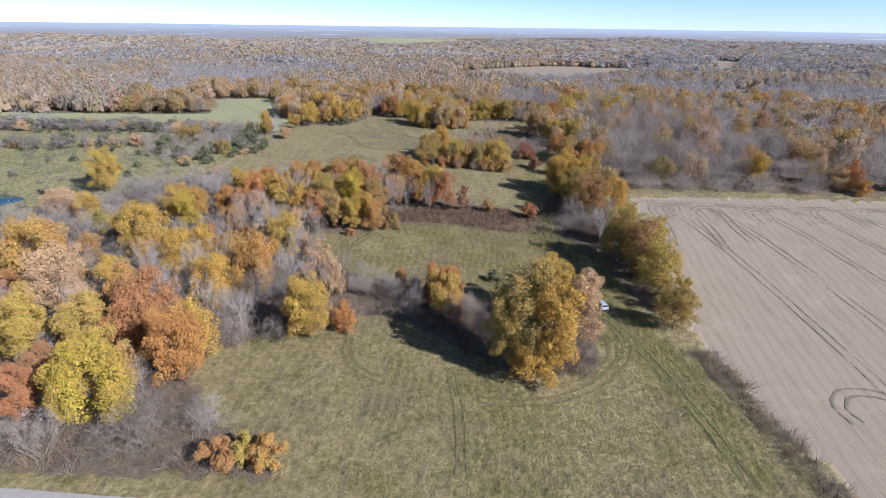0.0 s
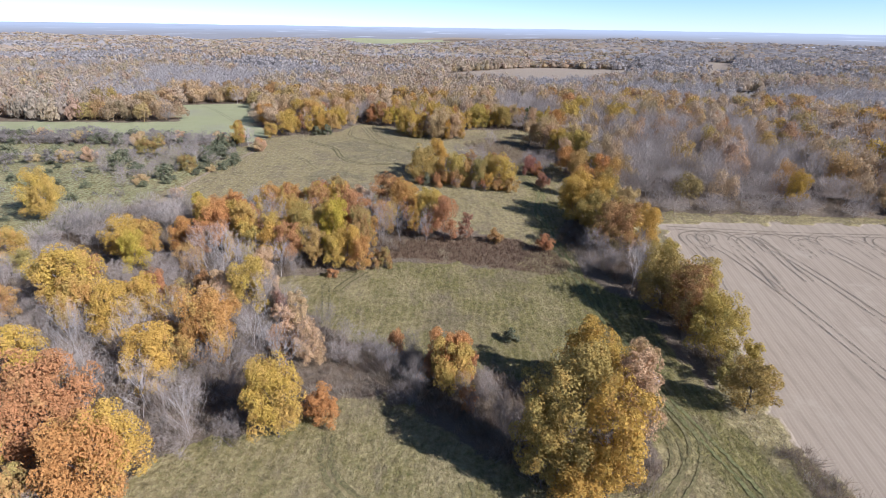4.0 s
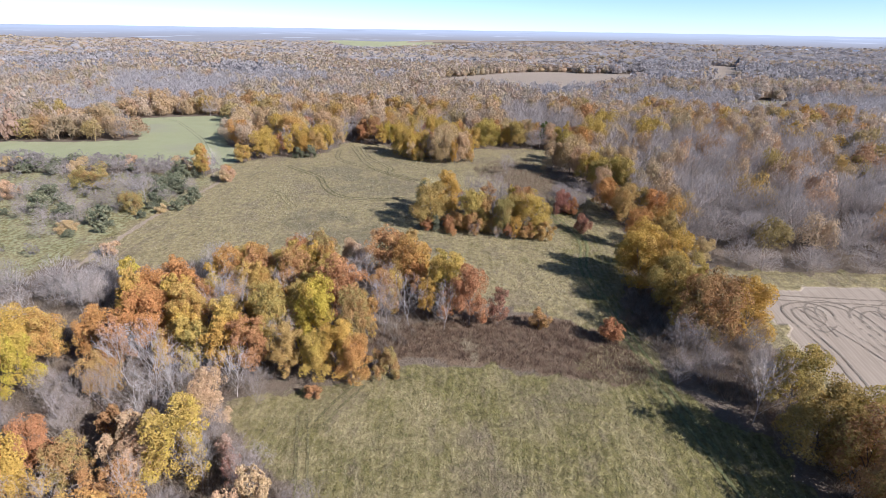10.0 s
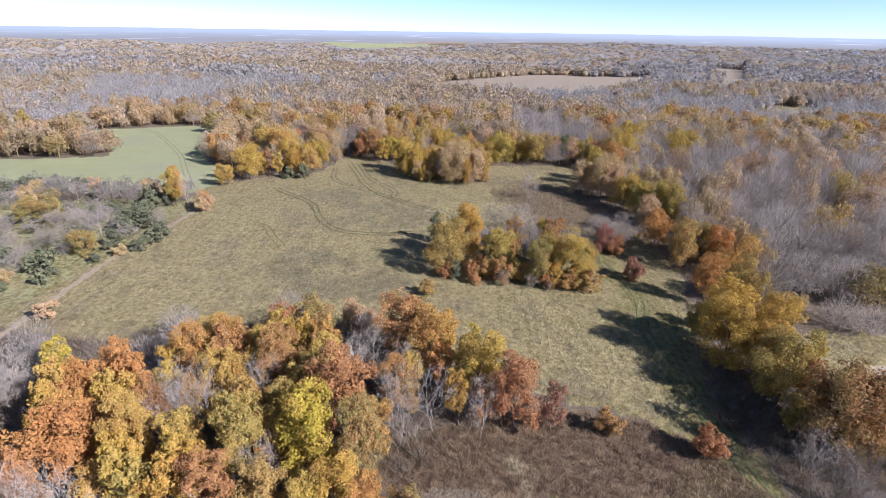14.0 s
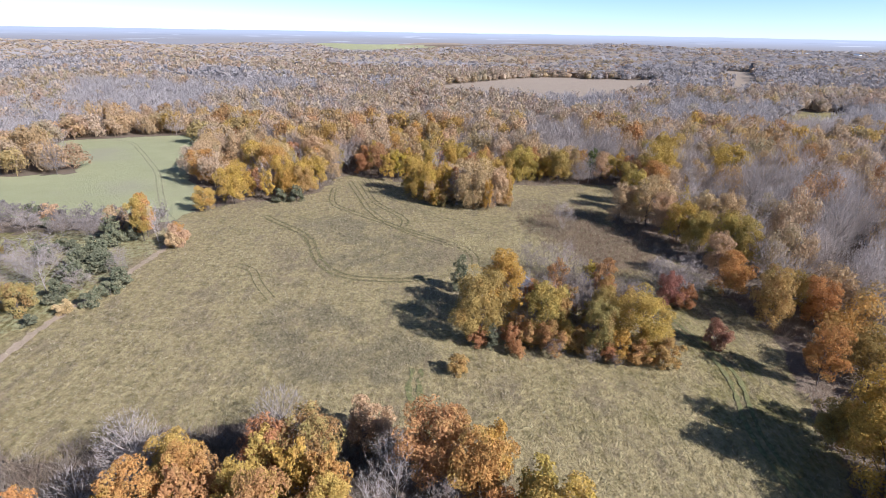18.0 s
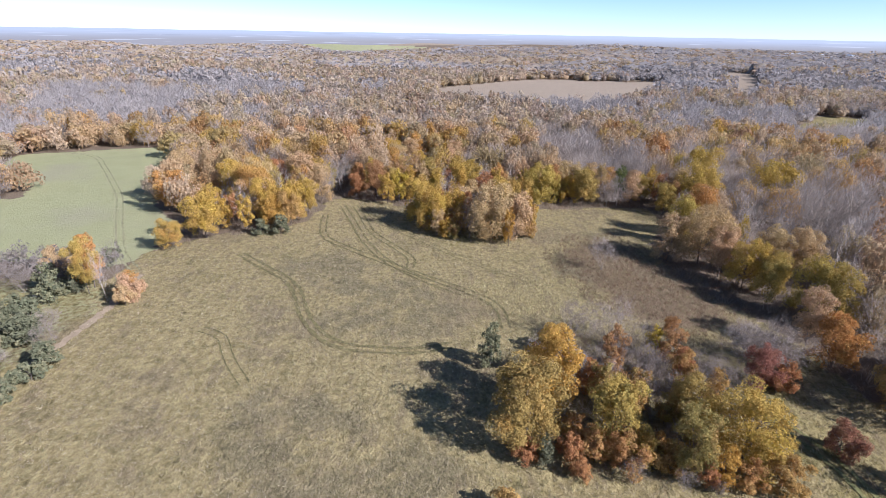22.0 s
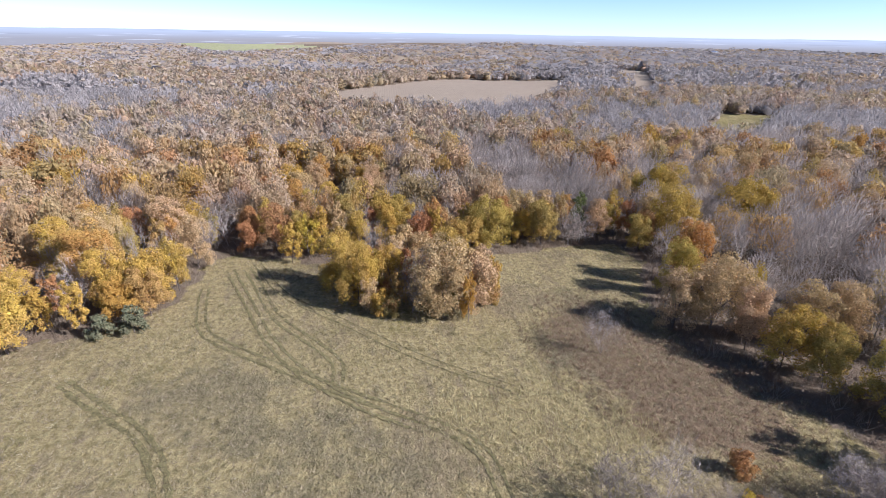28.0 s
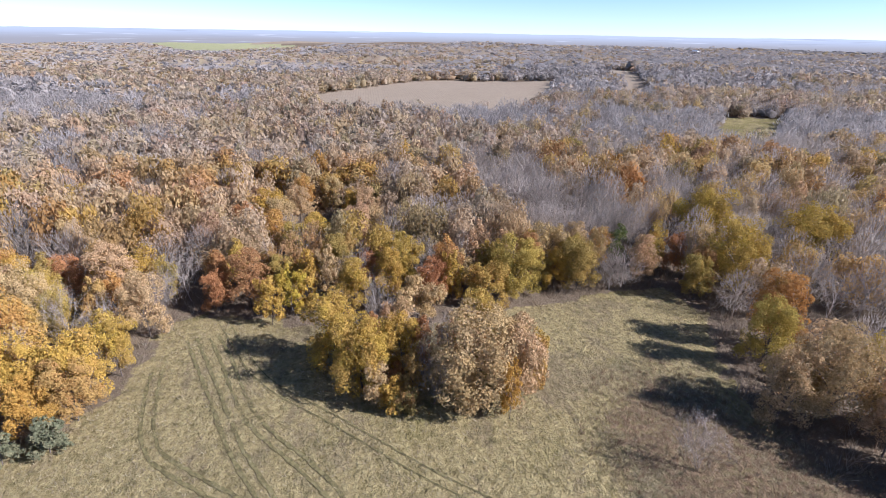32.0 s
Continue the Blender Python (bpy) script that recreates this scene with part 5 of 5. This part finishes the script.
# ---- shrubs of the pasture and the far hedge band ----
def shrubs(place, bounds, polys, cell, kinds, size, seed, avoid=()):
    x, y, rng = scatter(*bounds, cell, seed)
    ok = np.zeros(len(x), bool)
    for poly in polys:
        ok |= inside(poly, x, y)
    for poly in avoid:
        ok &= ~inside(poly, x, y)
    rr = rng.uniform(*size, len(x))
    ok &= clear_of_planted(x, y, rr)
    lists = {}
    for a, b, r in zip(x[ok], y[ok], rr[ok]):
        lists.setdefault(kinds[int(rng.integers(len(kinds)))], []).append((float(a), float(b), float(r), float(r * rng.uniform(1.15, 1.7))))
    for kind, rows in lists.items():
        if kind == "bare":
            thicket_rows.extend((a, b, r, h * 1.15, hue("bare", rng) * 0.72, "shrub") for a, b, r, h in rows)
        else:
            plant(kind, place, rows)


thicket_rows = []
HEDGE_BAND = [(-300, 270), (-170, 277), (-122, 284), (-116, 292), (-175, 296), (-300, 286)]
LOW_BAND = [(-230, 226), (-180, 236), (-140, 250), (-122, 262), (-126, 270), (-150, 262), (-190, 250), (-230, 242)]
shrubs("far hedge band", (-300, -110, 265, 300), [HEDGE_BAND], 3.8, ["bare", "bare", "bare", "bare", "bare", "bare", "cedar", "tan"], (2.2, 4.0), 51)
shrubs("pasture thicket", (-230, -118, 220, 275), [LOW_BAND], 5.5, ["bare", "bare", "bare", "bare", "cedar", "tan"], (2.2, 4.2), 52)
shrubs("rough pasture", (-240, -112, 150, 280), [PASTURE], 10, ["bare", "cedar", "bare", "cedar"], (1.0, 2.4), 53, [HEDGE_BAND, LOW_BAND])
join("pasture_thicket", FAR, thicket_rows, TINTED, "grey leafless thickets dotted over rough pasture", "thicket", seed=8)
plant("cedar", "open meadow", [(4.9, 128.0, 1.7, 3.2)])
plant("rust", "meadow corner", [(-40, 153, 1.6, 2.6)])


# ---- one helper for parts built with bmesh ----
def part(name, bm, mat, parent, label=""):
    me = bpy.data.meshes.new(name)
    bmesh.ops.recalc_face_normals(bm, faces=bm.faces)
    bm.to_mesh(me)
    bm.free()
    me.materials.append(mat)
    ob = new(name, me)
    ob.parent = parent
    if label:
        ob["label"] = label
    return ob


def profile_body(outline, half, tuck=0.0, bevel=0.05):
    """A body from a side outline (y, z) drawn across the width, its upper points drawn inwards."""
    bm = bmesh.new()
    top = max(z for _, z in outline)
    low = min(z for _, z in outline)
    sides = []
    for s in (-1, 1):
        sides.append([bm.verts.new((s * (half - tuck * (z - low) / (top - low)), y, z)) for y, z in outline])
    bm.faces.new(sides[0])
    bm.faces.new(sides[1][::-1])
    n = len(outline)
    for i in range(n):
        j = (i + 1) % n
        bm.faces.new((sides[0][i], sides[1][i], sides[1][j], sides[0][j]))
    bmesh.ops.bevel(bm, geom=bm.edges[:], offset=bevel, segments=2, affect="EDGES")
    return bm


def slab(points):
    """A thin pane from four corners, given real thickness."""
    bm = bmesh.new()
    f = bm.faces.new([bm.verts.new(p) for p in points])
    bmesh.ops.solidify(bm, geom=[f], thickness=0.02)
    return bm


def ring(radius, width, centre, inner=0.0, sides=20):
    bm = bmesh.new()
    bmesh.ops.create_cone(bm, cap_ends=True, segments=sides, radius1=radius, radius2=radius, depth=width,
                          matrix=Matrix.Translation(centre) @ Matrix.Rotation(math.pi / 2, 4, "Y"))
    bmesh.ops.bevel(bm, geom=[e for e in bm.edges if len(e.link_faces) == 2 and e.calc_face_angle(0) > 0.8], offset=width * 0.18, segments=2, affect="EDGES")
    return bm


def parked_car():
    white = plain_material("silver_car_paint", (0.34, 0.35, 0.37), 0.3, spread=0.03)
    glass = plain_material("tinted_car_glass", (0.03, 0.035, 0.04), 0.08, spread=0.1)
    rubber = plain_material("tyre_rubber", (0.02, 0.02, 0.02), 0.85)
    metal = plain_material("wheel_alloy", (0.45, 0.45, 0.46), 0.35, 0.9)
    black = plain_material("black_trim", (0.03, 0.03, 0.03), 0.6)
    lamp_red = plain_material("red_lamp_lens", (0.35, 0.02, 0.02), 0.2)
    lamp_clear = plain_material("clear_lamp_lens", (0.75, 0.75, 0.78), 0.15)
    car = tagged(new("car"), "pale silver sport utility car parked on the grass lane", "car")
    part("body", profile_body([(-2.35, 0.38), (2.3, 0.38), (2.36, 0.75), (2.2, 0.98), (1.15, 1.08), (-2.3, 1.1), (-2.4, 0.75)], 0.95, 0.05, 0.07), white, car)
    cabin = part("cabin", profile_body([(1.12, 1.05), (0.35, 1.62), (0.1, 1.70), (-1.9, 1.72), (-2.25, 1.08)], 0.88, 0.16, 0.06), white, car)
    part("windscreen", slab([(-0.66, 1.02, 1.16), (0.66, 1.02, 1.16), (0.58, 0.42, 1.60), (-0.58, 0.42, 1.60)]), glass, cabin)
    part("rear_window", slab([(-0.64, -2.22, 1.2), (0.64, -2.22, 1.2), (0.58, -2.01, 1.6), (-0.58, -2.01, 1.6)]), glass, cabin)
    for s in (-1, 1):
        for y0, y1 in ((0.75, -0.15), (-0.25, -1.05), (-1.15, -1.95)):
            top0 = min(y0, 0.3)
            part("side_window", slab([(s * 0.885, y0, 1.16), (s * 0.885, y1, 1.16), (s * 0.775, y1 + 0.04, 1.58), (s * 0.775, top0, 1.58)]), glass, cabin)
        part("mirror", profile_body([(0.78, 1.1), (0.95, 1.1), (0.95, 1.28), (0.78, 1.28)], 0.09, 0.02, 0.02), black, car).location = (s * 1.02, 0, 0)
        part("tail_lamp", slab([(s * 0.72, -2.42, 0.95), (s * 0.9, -2.40, 0.95), (s * 0.9, -2.38, 1.15), (s * 0.72, -2.38, 1.15)]), lamp_red, car)
        part("headlamp", slab([(s * 0.55, 2.37, 0.78), (s * 0.9, 2.32, 0.78), (s * 0.9, 2.28, 0.93), (s * 0.55, 2.30, 0.93)]), lamp_clear, car)
        for y in (1.45, -1.45):
            wheel = part("wheel", ring(0.37, 0.24, (s * 0.84, y, 0.37)), rubber, car)
            part("rim", ring(0.23, 0.03, (s * 0.965, y, 0.37)), metal, wheel)
    part("bumper", profile_body([(-2.44, 0.4), (-2.3, 0.4), (-2.3, 0.66), (-2.46, 0.64)], 0.9, 0.02, 0.03), black, car)
    part("front_bumper", profile_body([(2.28, 0.36), (2.42, 0.4), (2.40, 0.62), (2.28, 0.64)], 0.9, 0.02, 0.03), black, car)
    for s in (-1, 1):
        part("roof_rail", profile_body([(-1.75, 1.70), (0.05, 1.70), (0.05, 1.77), (-1.75, 1.77)], 0.02, 0.0, 0.008), black, car).location = (s * 0.62, 0, 0)
    z = float(height_at(31.0, 117.2))
    car.matrix_world = pose(31.0, 117.2, z + 0.04, 1.5, 0, 14)


parked_car()


def pond():
    water, n, l = material("pond_water")
    tc = n.new("ShaderNodeTexCoord")
    b = node(n, "ShaderNodeBsdfPrincipled", Roughness=0.06)
    b.inputs["Base Color"].default_value = (0.03, 0.06, 0.09, 1)
    bump = node(n, "ShaderNodeBump", Strength=0.15, Distance=0.05)
    l.new(noise_at(n, l, tc.outputs["Object"], 2.0), bump.inputs["Height"])
    l.new(bump.outputs[0], b.inputs["Normal"])
    out = n.new("ShaderNodeOutputMaterial")
    l.new(b.outputs[0], out.inputs[0])
    rng = np.random.default_rng(3)
    ang = np.linspace(0, 2 * math.pi, 48, endpoint=False)
    rad = 1 + 0.12 * np.sin(3 * ang + 1) + 0.07 * np.sin(5 * ang)
    x, y = -178 + 11 * rad * np.cos(ang), 170 + 8 * rad * np.sin(ang)
    z = float(height_at(-178, 170)) + 0.45
    v = np.vstack([[(-178, 170, z)], np.c_[x, y, np.full(48, z)], np.c_[x * 1.0 + 0.6 * np.cos(ang), y + 0.6 * np.sin(ang), np.full(48, z - 1.0)]])
    a = np.arange(48)
    f = np.vstack([np.c_[np.zeros(48, int), 1 + a, 1 + (a + 1) % 48], np.c_[1 + a, 49 + a, 49 + (a + 1) % 48], np.c_[1 + a, 49 + (a + 1) % 48, 1 + (a + 1) % 48]])
    tagged(new("pond", mesh_from("pond", v, f, [water])), "small blue farm pond in the pasture", "pond", kind="structure")


pond()

# ---- farm buildings on the skyline ----
WHITE_SIDING = plain_material("white_siding", (0.78, 0.78, 0.76), 0.6, spread=0.05, scale=0.5)
ROOF_GREY = plain_material("grey_metal_roof", (0.55, 0.56, 0.58), 0.4, 0.3, 0.08, 0.5)
DARK_DOOR = plain_material("dark_barn_door", (0.10, 0.09, 0.085), 0.7)


def barn(x, y, long, wide, tall, turn):
    b = tagged(new("barn"), "distant white farm building with grey roof", "barn", "farm buildings on the skyline")
    bm = bmesh.new()
    bmesh.ops.create_cube(bm, size=1, matrix=Matrix.Translation((0, 0, tall / 2)) @ Matrix.Diagonal((wide, long, tall, 1)))
    part("wall", bm, WHITE_SIDING, b)
    bm = bmesh.new()
    hw, hl, top = wide / 2 + 0.5, long / 2 + 0.5, tall + wide * 0.28
    pts = [[bm.verts.new((sx, sy, sz)) for sx, sz in ((-hw, tall), (0, top), (hw, tall), (hw, tall + 0.25), (0, top + 0.3), (-hw, tall + 0.25))] for sy in (-hl, hl)]
    bm.faces.new(pts[0]), bm.faces.new(pts[1][::-1])
    for i in range(6):
        bm.faces.new((pts[0][i], pts[0][(i + 1) % 6], pts[1][(i + 1) % 6], pts[1][i]))
    part("roof", bm, ROOF_GREY, b)
    bm = bmesh.new()
    bmesh.ops.create_cube(bm, size=1, matrix=Matrix.Translation((0, -long / 2 - 0.05, tall * 0.4)) @ Matrix.Diagonal((wide * 0.4, 0.12, tall * 0.8, 1)))
    part("door", bm, DARK_DOOR, b)
    b.matrix_world = pose(x, y, float(height_at(x, y)) + 0.02, 0, 0, turn)


place = random.Random(5)
for k in range(12):
    u = k / 11
    barn(900 + 430 * u + place.uniform(-40, 40), 1890 + place.uniform(-110, 110), place.uniform(14, 30), place.uniform(9, 15), place.uniform(5, 8), place.uniform(0, 180))


# ---- old shed in the field clump ----
def box_bm(sx, sy, sz, cx=0.0, cy=0.0, cz=0.0, turn=None):
    bm = bmesh.new()
    bmesh.ops.create_cube(bm, size=1.0)
    bmesh.ops.scale(bm, vec=(sx, sy, sz), verts=bm.verts)
    if turn:
        bmesh.ops.rotate(bm, matrix=turn, verts=bm.verts)
    bmesh.ops.translate(bm, vec=(cx, cy, cz), verts=bm.verts)
    return bm


def field_shed(x, y, turn):
    shed = tagged(new("shed"), "small weathered shed with blue-grey metal roof in brush", "shed")
    shed.location, shed.rotation_euler = (x, y, float(height_at(x, y)) - 0.05), (0, 0, radians(turn))
    grey = plain_material("weathered_boards", (0.22, 0.18, 0.15), 0.9, spread=0.4, scale=4.0, specular=0.1)
    tin = plain_material("blue_grey_roof_metal", (0.22, 0.25, 0.31), 0.45, 0.4, spread=0.25, scale=1.5)
    for side in (-1, 1):
        part("wall", box_bm(0.08, 4.2, 2.2, side * 1.6, 0, 1.1), grey, shed)
        part("wall", box_bm(3.12, 0.08, 2.2, 0, side * 2.06, 1.1), grey, shed)
        tilt = Matrix.Rotation(side * radians(33), 3, "Y")
        roof = part("roof", box_bm(2.2, 4.8, 0.05, side * 0.92, 0, 2.72, tilt), tin, shed)
        for k in range(9):
            part("seam", box_bm(2.2, 0.04, 0.06, side * 0.93, -2.2 + 0.55 * k, 2.76, tilt), tin, roof)
    part("door", box_bm(0.9, 0.05, 1.9, 0.2, -2.13, 0.97), DARK_DOOR, shed)
    part("ridge_cap", box_bm(0.3, 4.84, 0.05, 0, 0, 3.33), plain_material("pale_ridge_metal", (0.5, 0.5, 0.5), 0.4, 0.5), shed)


field_shed(-11.5, 250.7, 24)


# ---- glowing backdrop of country that closes the distance, haze painted into its colour ----
def hazy_distance(radius, top, rough, seed):
    m, n, l = material("hazy_distance")
    tc = n.new("ShaderNodeTexCoord")
    sep = n.new("ShaderNodeSeparateXYZ")
    l.new(tc.outputs["Object"], sep.inputs[0])
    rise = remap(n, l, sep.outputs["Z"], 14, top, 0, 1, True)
    # painted haze: glow colour turns paler and bluer towards the crest
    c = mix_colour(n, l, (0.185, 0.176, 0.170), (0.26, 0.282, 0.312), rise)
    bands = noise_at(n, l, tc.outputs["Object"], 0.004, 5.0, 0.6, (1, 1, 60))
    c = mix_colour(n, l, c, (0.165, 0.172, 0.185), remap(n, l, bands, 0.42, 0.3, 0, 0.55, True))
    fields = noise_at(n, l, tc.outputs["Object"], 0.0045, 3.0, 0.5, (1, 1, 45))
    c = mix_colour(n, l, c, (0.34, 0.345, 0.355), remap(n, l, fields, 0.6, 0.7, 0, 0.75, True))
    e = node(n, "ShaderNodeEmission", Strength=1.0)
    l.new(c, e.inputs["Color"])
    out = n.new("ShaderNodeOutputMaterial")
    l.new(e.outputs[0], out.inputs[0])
    ang = np.linspace(0, 2 * math.pi, 721)[:-1]
    crest = top + rough * np.array([noise.noise((math.cos(a) * 9, math.sin(a) * 9, seed)) + 0.4 * noise.noise((math.cos(a) * 40, math.sin(a) * 40, seed)) for a in ang])
    x, y = radius * np.cos(ang), 150 + radius * np.sin(ang)
    k = len(ang)
    v = np.vstack([np.c_[x, y, np.full(k, -60.0)], np.c_[x, y, crest], np.c_[x * 1.01, y * 1.01, np.full(k, -60.0)]])
    a = np.arange(k)
    b = (a + 1) % k
    f = np.vstack([np.c_[a, b, b + k, a + k], np.c_[a + k, b + k, b + 2 * k, a + 2 * k]])
    tagged(new("backdrop", mesh_from("backdrop", v, f, [m], True)), "glowing backdrop painted as pale blue hazy country along the horizon", "distant ridge", kind="structure")


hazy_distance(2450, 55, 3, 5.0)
